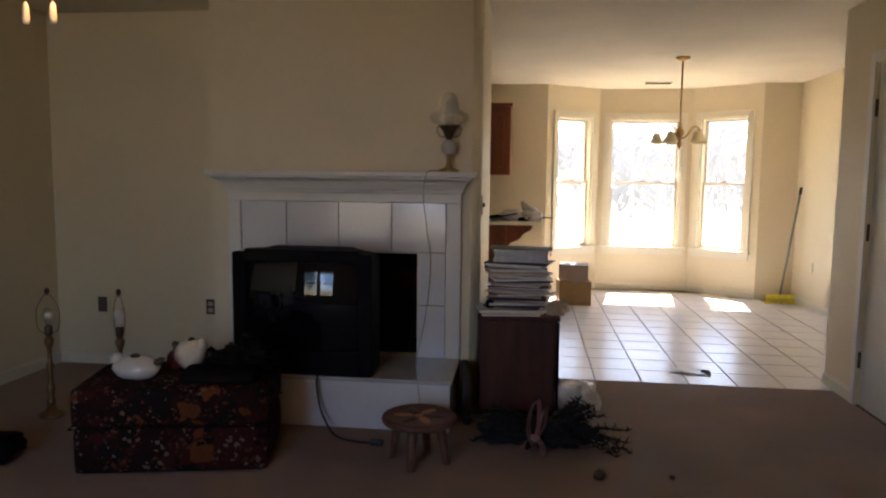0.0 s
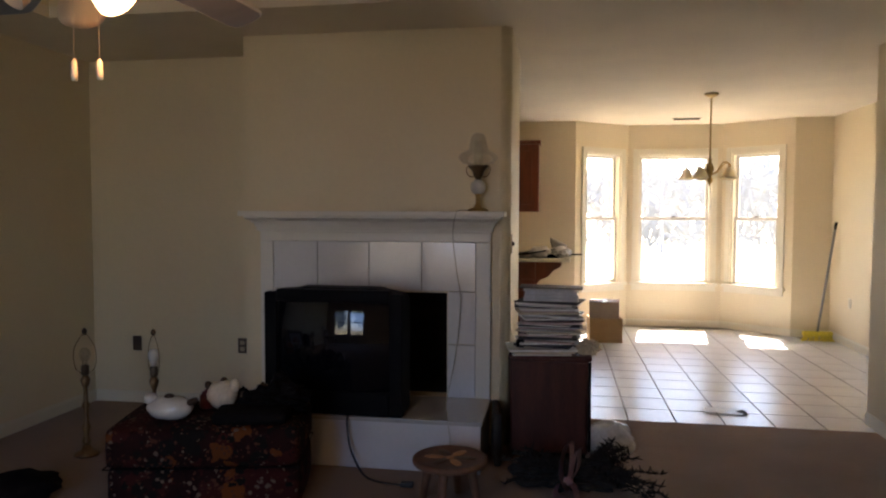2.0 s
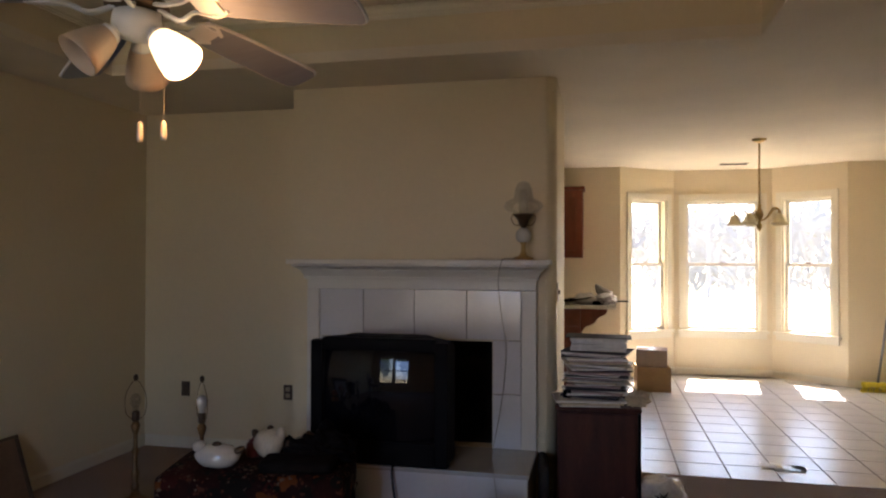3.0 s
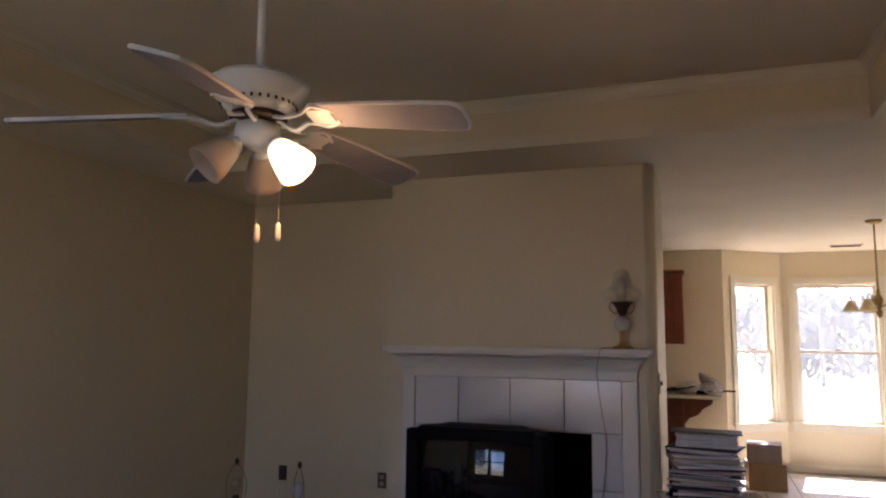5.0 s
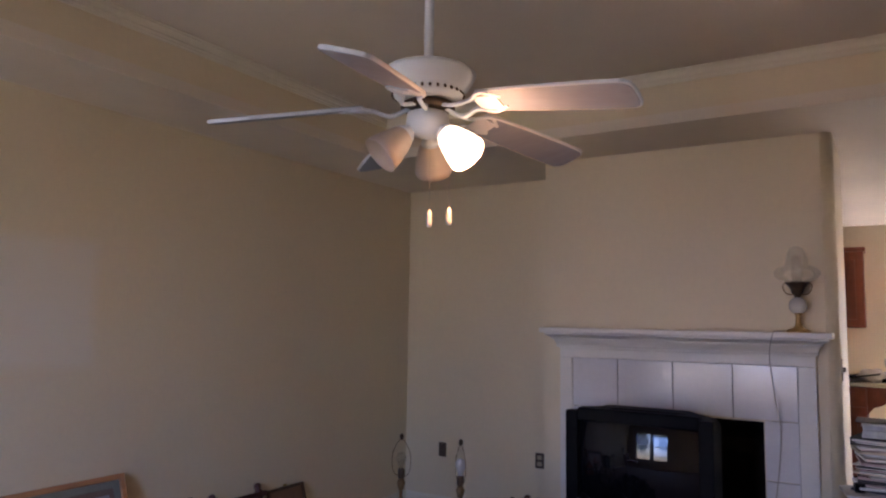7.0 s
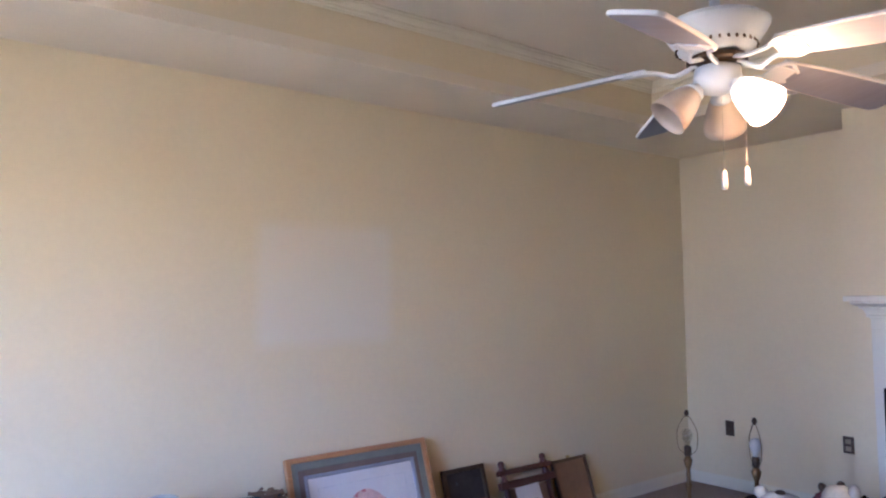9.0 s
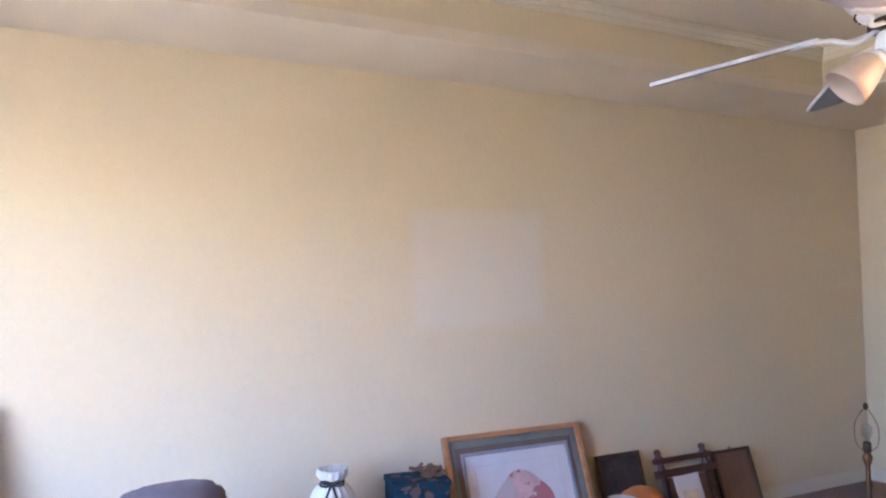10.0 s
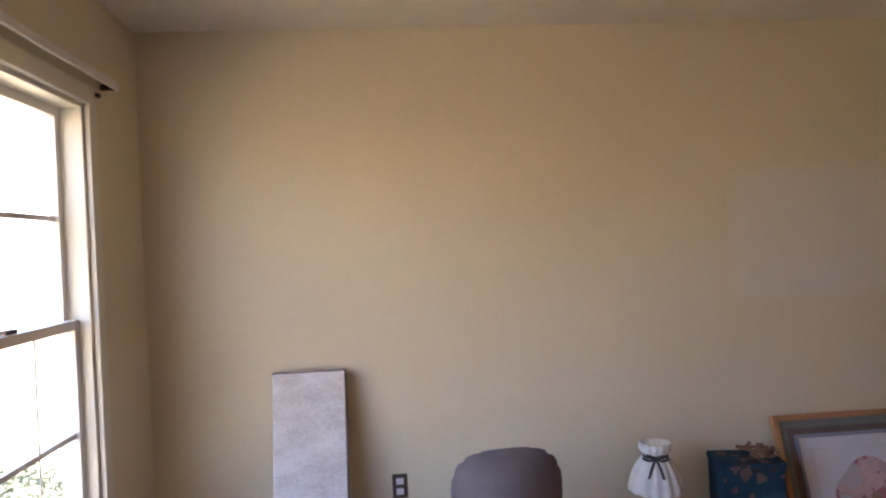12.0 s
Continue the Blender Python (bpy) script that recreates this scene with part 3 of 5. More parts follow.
# ---- television on the hearth ----
def television(m):
    tv = thing("television", m, "old black box television with a bulging dark screen", "television")
    w, h = 0.385, 0.69
    out = [(-w, 0.015), (-w, h - 0.05), (-w + 0.03, h - 0.02), (-w + 0.13, h - 0.012), (-w + 0.17, h), (w - 0.16, h), (w - 0.12, h - 0.012), (w - 0.02, h - 0.03), (w, h - 0.06), (w, 0.015), (w - 0.02, 0), (-w + 0.02, 0)]
    sx0, sx1, sz0, sz1 = -0.315, 0.315, 0.13, 0.61
    bm = bmesh.new()
    for b in ((-w, sx0, 0.0, 0.07, 0.005, h - 0.03), (sx1, w, 0.0, 0.07, 0.005, h - 0.03), (sx0, sx1, 0.0, 0.07, sz1, h - 0.012), (sx0, sx1, 0.0, 0.07, 0.005, sz0)):
        block(*b, 0.008, bm=bm)
    bezel = part("bezel", bm, BLACK, tv)
    part("body", prism([(x * 0.99, z * 0.985 + 0.002) for x, z in out], 0.14, pose(0, 0.0705, 0), 0.006), BLACK, tv)
    part("back_shell", prism([(x * 0.78, 0.03 + z * 0.85) for x, z in out], 0.18, pose(0, 0.211, 0), 0.01), BLACK, tv)
    bm, R, n = bmesh.new(), 1.1, 20
    grid = []
    for j in range(n + 1):
        row = []
        for i in range(n + 1):
            x, z = sx0 + (sx1 - sx0) * i / n, sz0 + (sz1 - sz0) * j / n
            cz = (sz0 + sz1) / 2
            row.append(bm.verts.new((x, 0.052 - math.sqrt(R * R - x * x - (z - cz) ** 2) + math.sqrt(R * R - sx1 ** 2 - (sz1 - cz) ** 2), z)))
        grid.append(row)
    for j in range(n):
        for i in range(n):
            bm.faces.new((grid[j][i], grid[j][i + 1], grid[j + 1][i + 1], grid[j + 1][i]))
    part("screen", bm, SCREEN, tv, "bulging dark glass screen", smooth=True)
    bm = bmesh.new()
    for k in range(5):
        block(-0.10 + k * 0.045, -0.075 + k * 0.045, -0.004, 0.0, 0.05, 0.062, 0.001, bm=bm)
    part("button_row", bm, BLACK, bezel)
    return tv


television(pose(-1.205, 3.612, 0.281, 0, 0, -1))
cable = tagged(mesh_object("television_cable", tube(curve_points([(-1.10, 3.66, 0.287), (-1.115, 3.595, 0.285), (-1.11, 3.585, 0.20), (-1.08, 3.56, 0.10), (-1.0, 3.50, 0.012), (-0.90, 3.43, 0.007), (-0.78, 3.405, 0.009)]), 0.006), CORD, True), "black cable trailing from the television over the hearth", "cable")
part("plug", block(-0.78, -0.715, 3.385, 3.425, 0.001, 0.026, 0.006), CORD, cable, "black plug at the cable end")


# ---- oil-style lamp on the mantel ----
def parlour_lamp(m):
    t = thing("parlour_lamp", m, "old parlour lamp with milk-glass globe and brass burner on the mantel", "lamp")
    part("base", lathe([(0.0, 0), (0.062, 0), (0.064, 0.008), (0.050, 0.016), (0.026, 0.024), (0.016, 0.045), (0.014, 0.085), (0.022, 0.098)], 24), BRASS, t, smooth=True)
    part("font", lathe([(0.018, 0.098), (0.034, 0.104), (0.046, 0.122), (0.048, 0.142), (0.042, 0.160), (0.028, 0.174), (0.018, 0.180)], 24), MILK, t, "white milk-glass oil font", smooth=True)
    part("burner", lathe([(0.016, 0.180), (0.020, 0.196), (0.030, 0.204), (0.034, 0.222), (0.046, 0.238), (0.060, 0.252), (0.062, 0.260), (0.03, 0.262)], 20), BRONZE, t, "dark brass burner", smooth=True)
    part("globe", lathe([(0.060, 0.261), (0.096, 0.272), (0.118, 0.292), (0.122, 0.308), (0.112, 0.326), (0.086, 0.340), (0.062, 0.350), (0.055, 0.378), (0.048, 0.412), (0.034, 0.436), (0.012, 0.446)], 28), MILK_CLEAR, t, "clear domed glass shade", smooth=True)
    part("chimney", lathe([(0.026, 0.262), (0.030, 0.30), (0.024, 0.36), (0.022, 0.40)], 20), CRYSTAL, t, "clear glass chimney", smooth=True)
    for s in (-1, 1):
        part("globe_holder", tube(curve_points([(s * 0.02, 0, 0.195), (s * 0.055, 0, 0.200), (s * 0.075, 0, 0.235), (s * 0.06, 0, 0.262)], 5), 0.0035, 6), LAMPBRASS, t)
    return t


parlour_lamp(pose(-0.47, 4.025, 1.3802) @ Matrix.Diagonal((0.92, 0.92, 1.0, 1)))
tagged(mesh_object("lamp_cord", tube(curve_points([(-0.53, 4.02, 1.385), (-0.57, 3.95, 1.384), (-0.585, 3.927, 1.36), (-0.60, 3.925, 1.25), (-0.59, 4.0, 1.05), (-0.575, 4.075, 0.85), (-0.60, 4.06, 0.55), (-0.63, 3.9, 0.30), (-0.60, 3.75, 0.287), (-0.575, 3.605, 0.285), (-0.56, 3.59, 0.18), (-0.54, 3.55, 0.05), (-0.50, 3.50, 0.008)]), 0.0028, 6), PALECORD, True), "thin ivory lamp cord hanging down the mantel front", "cord")


# ---- upholstered trunk and what stands on it ----
def soft_block(x0, x1, y0, y1, z0, z1, bulge, cuts=8, bevel=0.03):
    bm = block(x0, x1, y0, y1, z0, z1, bevel)
    bmesh.ops.subdivide_edges(bm, edges=[e for e in bm.edges if e.calc_length() > 0.15], cuts=cuts, use_grid_fill=True)
    cx, cy, cz = (x0 + x1) / 2, (y0 + y1) / 2, (z0 + z1) / 2
    for v in bm.verts:
        k = noise.noise(v.co * 9) * 0.35 + 1
        fx, fy, fz = ((v.co.x - cx) / (x1 - x0) * 2, (v.co.y - cy) / (y1 - y0) * 2, (v.co.z - cz) / (z1 - z0) * 2)
        v.co += Vector((fx * (1 - fy * fy) * (1 - fz * fz), fy * (1 - fx ** 4) * (1 - fz * fz), fz * (1 - fx ** 4) * (1 - fy ** 4) * 0.5)) * bulge * k
    return bm


trunk = thing("ottoman_trunk", pose(-1.645, 3.165, 0, 0, 0, 12.6), "low ottoman chest covered in dark floral tapestry with a lift-up lid", "ottoman")
part("base", soft_block(-0.425, 0.425, -0.245, 0.245, 0.002, 0.215, 0.02), TAPESTRY, trunk, smooth=True)
part("lid", soft_block(-0.43, 0.43, -0.25, 0.25, 0.2175, 0.395, 0.022), TAPESTRY, trunk, "padded floral tapestry lid", smooth=True)
bm = bmesh.new()
tube([(-0.435, -0.255, 0.217), (0.435, -0.255, 0.217), (0.435, 0.255, 0.217), (-0.435, 0.255, 0.217), (-0.435, -0.255, 0.217)], 0.003, 8, bm=bm)
part("piping", bm, BLACKCLOTH, trunk)
TOP = 0.404


def ceramic_bird(m, mat, accent, label, s=1.0):
    t = thing("ceramic_goose", m, label, "figurine")
    part("body", blob(0.105 * s, 0.068 * s, 0.056 * s, pose(0, 0, 0.054 * s), 0.10), mat, t, smooth=True)
    part("head", blob(0.032 * s, 0.028 * s, 0.028 * s, pose(-0.088 * s, 0, 0.092 * s)), mat, t, smooth=True)
    part("tail", blob(0.032 * s, 0.026 * s, 0.016 * s, pose(0.098 * s, 0, 0.082 * s, 0, -25, 0)), accent, t, "dark painted tail", smooth=True)
    bm = blob(0.022 * s, 0.02 * s, 0.012 * s, pose(0.0, -0.012 * s, 0.108 * s))
    part("knob", bm, accent, t, "dark painted knob", smooth=True)
    return t


tm = trunk.matrix_world
ceramic_bird(tm @ pose(-0.175, -0.12, TOP, 0, 0, -8), CERAMIC, BRONZE, "white glazed ceramic goose dish on the tapestry chest", 1.05)
ceramic_bird(tm @ pose(0.02, 0.06, TOP, 0, 0, 160) @ Matrix.Diagonal((0.8, 1, 1.35, 1)), CREAMCER, BRONZE, "cream ceramic goose dish with dark trim on the tapestry chest", 0.95)


def jar(m, r, h, mat, label, lid):
    t = thing("lidded_jar", m, label, "jar")
    part("pot", lathe([(r * 0.7, 0), (r * 0.95, h * 0.1), (r, h * 0.4), (r * 0.9, h * 0.7), (r * 0.6, h * 0.8)], 18), mat, t, smooth=True)
    part("lid", lathe([(r * 0.66, h * 0.8), (r * 0.6, h * 0.88), (r * 0.25, h * 0.93), (r * 0.14, h), (0, h)], 18), lid, t, smooth=True)
    return t


jar(tm @ pose(0.155, -0.02, TOP), 0.028, 0.085, CERAMIC, "small white jar with a dark lid on the chest", BRONZE)
jar(tm @ pose(0.11, 0.10, TOP), 0.032, 0.10, BRONZE, "small dark jar on the tapestry chest", BLACK)
jar(tm @ pose(0.215, 0.06, TOP), 0.046, 0.13, BLACK, "black lidded pot on the tapestry chest", BRONZE)
jar(tm @ pose(0.30, 0.08, TOP), 0.056, 0.185, BLACK, "tall black pot on the tapestry chest", BLACK)
jar(tm @ pose(-0.06, 0.07, TOP), 0.036, 0.095, RED, "dark red lidded pot on the tapestry chest", RED)
tagged(mesh_object("folded_shawl", soft_block(-0.16, 0.17, -0.10, 0.08, 0, 0.05, 0.012, 6, 0.015), BLACKCLOTH, True), "black folded shawl lying on the tapestry chest", "cloth").matrix_world = tm @ pose(0.20, -0.12, TOP)


tagged(mesh_object("crumpled_cloth", blob(0.15, 0.10, 0.075, pose(0, 0, 0.055), 0.6, 13, 4), BLACKCLOTH), "crumpled black cloth heaped on the tapestry chest", "cloth").matrix_world = tm @ pose(0.29, -0.01, TOP, 0, 0, 10)


# ---- brass lamps without shades, on the floor ----
def bare_lamp(m, label, bulb):
    t = thing("brass_lamp", m, label, "lamp", "bare brass lamps")
    part("base", lathe([(0.0, 0), (0.066, 0), (0.07, 0.012), (0.055, 0.024), (0.032, 0.034), (0.020, 0.06)], 24), LAMPBRASS, t, smooth=True)
    part("column", lathe([(0.018, 0.06), (0.026, 0.085), (0.014, 0.105), (0.017, 0.13), (0.024, 0.16), (0.013, 0.19), (0.012, 0.26), (0.022, 0.285), (0.012, 0.31), (0.011, 0.38), (0.019, 0.40), (0.026, 0.43), (0.014, 0.455)], 20), LAMPBRASS, t, smooth=True)
    part("socket", lathe([(0.016, 0.455), (0.021, 0.462), (0.021, 0.505), (0.016, 0.512)], 16), BRONZE, t, "dark bulb socket", smooth=True)
    bm = bmesh.new()
    for s in (-1, 1):
        tube(curve_points([(s * 0.012, 0, 0.46), (s * 0.052, 0, 0.50), (s * 0.056, 0, 0.60), (s * 0.02, 0, 0.675), (0, 0, 0.685)], 6), 0.0022, 6, bm=bm)
    part("harp", bm, LAMPBRASS, t)
    part("finial", lathe([(0.006, 0.685), (0.014, 0.698), (0.012, 0.712), (0.004, 0.722)], 14), BRONZE, t, smooth=True)
    part("bulb", lathe([(0.013, 0.512), (0.016, 0.53), (0.030, 0.56), (0.031, 0.585), (0.02, 0.605), (0.002, 0.612)], 18), bulb, t, "frosted bulb" if bulb is MILK else "clear bulb", smooth=True)
    return t


bare_lamp(pose(-2.63, 3.56, 0, 0, 0, 20), "tall brass candlestick lamp without shade and a clear bulb", CRYSTAL)
bare_lamp(pose(-2.235, 3.60, 0, 0, 0, -30), "brass lamp without shade and a white bulb behind the chest", MILK)
tagged(mesh_object("black_bag", blob(0.17, 0.14, 0.075, pose(0, 0, 0.06), 0.35, 9), BLACKCLOTH, True), "crumpled black cloth bag lying on the carpet", "bag").matrix_world = pose(-2.52, 2.92, 0.0, 0, 0, 30)

# ---- footstool ----
stool = thing("footstool", pose(-0.507, 3.245, 0) @ Matrix.Diagonal((1.06, 1.06, 0.88, 1)), "small round wooden footstool with carved flower seat and splayed legs", "stool")
part("seat", lathe([(0.02, 0.212), (0.14, 0.214), (0.163, 0.222), (0.168, 0.235), (0.165, 0.250), (0.155, 0.256), (0.14, 0.253), (0.135, 0.250), (0.0, 0.250)], 32), STOOLWOOD, stool, smooth=True)
for k in range(6):
    a = 60 * k
    part("carved_petal", blob(0.048, 0.022, 0.004, pose(0, 0, 0.251) @ pose(0, 0, 0, 0, 0, a) @ pose(0.07, 0, 0), sub=2), OAK if k % 2 else BRONZE, stool, smooth=True)
part("carved_centre", blob(0.02, 0.02, 0.005, pose(0, 0, 0.251), sub=2), OAK, stool, smooth=True)
for k in range(4):
    a = radians(82 + 90 * k)
    c, s = math.cos(a), math.sin(a)
    part("leg", tube([(0.095 * c, 0.095 * s, 0.214), (0.103 * c, 0.103 * s, 0.17), (0.118 * c, 0.118 * s, 0.08), (0.13 * c, 0.13 * s, 0.0)], 0.025, 10, 0.017), STOOLWOOD, stool, smooth=True)

case = thing("dark_case", pose(-0.345, 3.90, 0, 0, 0, 8), "dark grey soft case standing between the hearth and cabinet", "case")
part("body", soft_block(-0.022, 0.022, -0.15, 0.15, 0.001, 0.295, 0.006, 5, 0.018), SLATE, case, smooth=True)
part("zip", block(-0.0265, 0.0265, -0.003, 0.003, 0.03, 0.27, 0.001), GREYPIPE, case, "grey zip strip")

# ---- dark cabinet with papers beside the fireplace ----
cab = thing("media_cabinet", pose(-0.06, 3.955, 0), "small dark-stained wooden cabinet beside the hearth with papers on it", "cabinet")
part("body", block(-0.215, 0.215, 0.0, 0.36, 0.03, 0.555, 0.004), DARKWOOD, cab)
part("top", block(-0.225, 0.235, -0.012, 0.37, 0.5555, 0.58, 0.006), DARKWOOD, cab)
part("plinth", block(-0.205, 0.205, 0.015, 0.35, 0.0, 0.0295), BLACK, cab)
part("door", block(-0.205, 0.205, -0.016, -0.0005, 0.04, 0.545, 0.003), DARKWOOD, cab)
flap = part("side_door", block(0.217, 0.232, -0.02, 0.17, 0.05, 0.55, 0.003), BLACK, cab, "black glazed door swung against the side")
part("handle", block(0.232, 0.238, 0.12, 0.14, 0.27, 0.34, 0.002), BRASS, flap)
z = 0.5805
kinds = [("notepad", 0, "white notepad in a tall stack on the cabinet"), ("magazine", 1, "grey magazine in a tall stack on the cabinet"), ("paper_folder", 2, "mauve paper folder in a tall stack on the cabinet"),
         ("ring_binder", 3, "dark ring binder in a tall stack on the cabinet"), ("paper_folder", 4, "tan paper folder in a tall stack on the cabinet")]
order = [0, 4, 0, 3, 0, 2, 1, 3, 2, 4, 0, 4, 1, 2, 0, 3, 0, 2, 3, 0, 1, 4, 2, 0, 3, 1, 0, 3, 1, 1, 1, 1, 3]
rng = random.Random(4)
for k, o in enumerate(order):
    nm, mi, lab = kinds[o]
    h = rng.uniform(0.005, 0.014) + (0.006 if k > 27 else 0)
    w, d = rng.uniform(0.145, 0.182), rng.uniform(0.10, 0.13)
    if o == 3:
        w += 0.012
    if k < 3:
        w += 0.015
    if k == len(order) - 1:
        h = 0.004
    bm = block(-w, w, -d, d, 0, h, 0.0025)
    bmesh.ops.subdivide_edges(bm, edges=[e for e in bm.edges if e.calc_length() > 0.1], cuts=5, use_grid_fill=True)
    for v in bm.verts:
        v.co.z += 0.0015 * noise.noise(v.co * 12 + Vector((k, 0, 0)))
    ob = tagged(mesh_object(nm, bm, PAPERS[mi]), lab, "papers", "stacked papers")
    ob.matrix_world = pose(-0.058 + (rng.uniform(-0.03, 0.03) if k < 28 else 0.005) - (0.035 if k < 4 else 0), 4.10 + rng.uniform(-0.02, 0.02) - (0.045 if k < 3 else 0), z, rng.uniform(-0.4, 0.4), rng.uniform(-0.5, 0.5), rng.uniform(-15, 15) if k < 28 else rng.uniform(-2, 2))
    z += h + 0.0012
tagged(mesh_object("loose_paper", blob(0.062, 0.05, 0.042, pose(0, 0, 0.038), 0.55, 15, 4), PAPERS[4]), "crumpled tan paper lying beside the stack on the cabinet", "paper").matrix_world = pose(0.155, 4.03, 0.5805, 0, 0, 30)
tagged(mesh_object("small_black_box", block(-0.245, -0.20, 3.975, 4.03, 0.6145, 0.655, 0.004), BLACK), "small black box on the papers on the cabinet", "box")
# ---- dry greenery, ribbon and plastic bag on the carpet ----
greens = thing("dry_garland", pose(0.10, 3.55, 0), "dark dried evergreen garland lying on the carpet", "garland")
rng = random.Random(9)
for k in range(38):
    a = rng.uniform(-0.6, 0.9) if k % 3 else rng.uniform(2.4, 3.7)
    L = rng.uniform(0.22, 0.42)
    up = rng.uniform(0.05, 0.22)
    pts = curve_points([(0, 0, 0.02 + 0.05 * rng.random()), (0.5 * L * math.cos(a), 0.4 * L * math.sin(a) - 0.05, 0.05 + up * 0.5), (L * math.cos(a), 0.7 * L * math.sin(a) - 0.06, max(0.012, up * (1 if k % 2 else 0.15)))], 6)
    bm = tube(pts, 0.004, 5, 0.002)
    for p in pts[2:]:
        for _ in range(5):
            d = Vector((rng.uniform(-1, 1), rng.uniform(-1, 1), rng.uniform(-0.2, 1))).normalized() * rng.uniform(0.02, 0.045)
            q = Vector((p[0] + d.x, p[1] + d.y, max(0.004, p[2] + d.z)))
            tube([p, (p + q) / 2, q], 0.005, 4, 0.0015, bm=bm)
    part("sprig", bm, NEEDLE, greens)
part("dried_clump", blob(0.26, 0.10, 0.075, pose(-0.05, 0.0, 0.06), 0.6, 14, 4), NEEDLE, greens)
bow = thing("pink_ribbon_bow", pose(0.045, 3.40, 0), "faded pink striped ribbon bow standing up on the garland", "ribbon")
for k, (pts, w) in enumerate((([(0, 0, 0.03), (-0.035, 0, 0.12), (-0.02, 0.01, 0.23), (0.012, 0, 0.27), (0.015, 0, 0.16), (0, 0, 0.09)], 0.022), ([(0, 0, 0.06), (0.045, 0.01, 0.15), (0.05, 0, 0.24), (0.03, 0, 0.20), (0.01, 0, 0.10)], 0.02),
                              ([(0, 0, 0.09), (-0.045, -0.01, 0.07), (-0.06, -0.02, 0.02), (-0.02, -0.03, 0.008)], 0.026), ([(0, 0, 0.09), (0.03, -0.02, 0.06), (0.045, -0.03, 0.012)], 0.024))):
    bm = bmesh.new()
    line = curve_points(pts, 5)
    pair = [(bm.verts.new((p.x - w * 0.5, p.y - w, p.z)), bm.verts.new((p.x + w * 0.5, p.y + w, p.z))) for p in line]
    for (a, b), (c, d) in zip(pair, pair[1:]):
        bm.faces.new((a, b, d, c))
    bmesh.ops.solidify(bm, geom=bm.faces[:], thickness=0.002)
    part("loop" if k < 2 else "tail", bm, PINK, bow, smooth=True)
part("knot", blob(0.022, 0.018, 0.02, pose(0, -0.005, 0.088), 0.3), PINK, bow, smooth=True)
tagged(mesh_object("plastic_bag", blob(0.115, 0.10, 0.085, pose(0, 0, 0.080), 0.24, 9, 4), PLASTIC, True), "crumpled translucent white plastic bag on the carpet", "bag").matrix_world = pose(0.28, 4.00, 0) @ Matrix.Diagonal((1.15, 1.1, 1.3, 1))
for x, y, s in ((0.33, 3.15, 0.030), (0.66, 3.20, 0.014)):
    tagged(mesh_object("fallen_cone", blob(s, s * 0.8, s * 0.7, pose(0, 0, s * 0.65), 0.5, 20), BRONZE, True), "small brown fir cone dropped on the carpet", "cone", "fallen cones").matrix_world = pose(x, y, 0, 0, 0, x * 200)
bm = bmesh.new()
rows_ = [[bm.verts.new((0.028 * i, 0.03 * j, 0.004 + 0.004 * max(0, math.sin(i * 0.5 + j * 0.3)))) for i in range(9)] for j in range(5)]
for j in range(4):
    for i in range(8):
        bm.faces.new((rows_[j][i], rows_[j][i + 1], rows_[j + 1][i + 1], rows_[j + 1][i]))
bmesh.ops.solidify(bm, geom=bm.faces[:], thickness=0.0015)
bmesh.ops.recalc_face_normals(bm, faces=bm.faces[:])
tagged(mesh_object("dropped_paper", bm, GLOSSPAPER, True), "curled white paper lying on the tiled floor", "paper").matrix_world = pose(0.985, 5.03, 0.006, 0, 0, -6) @ Matrix.Diagonal((1.25, 1.1, 1, 1))


# ---- ceiling fan ----
fan = thing("ceiling_fan", pose(-1.066, 1.405, 1.975), "white five-blade ceiling fan with three glass shades, one lit", "ceiling fan")
part("canopy", lathe([(0.0, 0.734), (0.068, 0.734), (0.066, 0.712), (0.045, 0.685), (0.02, 0.672)], 28), FANWHITE, fan, smooth=True)
part("downrod", tube([(0, 0, 0.67), (0, 0, 0.09)], 0.0125, 14), FANWHITE, fan, smooth=True)
motor = part("motor_housing", lathe([(0.016, 0.104), (0.04, 0.102), (0.085, 0.096), (0.108, 0.088), (0.120, 0.078), (0.122, 0.070), (0.119, 0.064), (0.114, 0.054), (0.104, 0.040), (0.098, 0.034), (0.094, 0.031), (0.088, 0.018), (0.076, 0.008), (0.06, 0.002)], 40), FANWHITE, fan, smooth=True)
part("rim_band", lathe([(0.121, 0.0765), (0.1235, 0.076), (0.1235, 0.0715), (0.121, 0.071)], 40), FANWHITE, motor, smooth=True)
for k in range(30):
    a = 12 * k
    part("vent_slot", block(-0.0028, 0.0028, -0.0065, 0.0065, -0.002, 0.002, 0.0008, m=pose(0, 0, 0, 0, 0, a) @ pose(0, 0.0915, 0.0245, -64, 0, 0)), BRONZE, motor)
part("flywheel", lathe([(0.058, 0.004), (0.07, -0.002), (0.07, -0.014), (0.055, -0.018)], 28), BRONZE, fan, smooth=True)
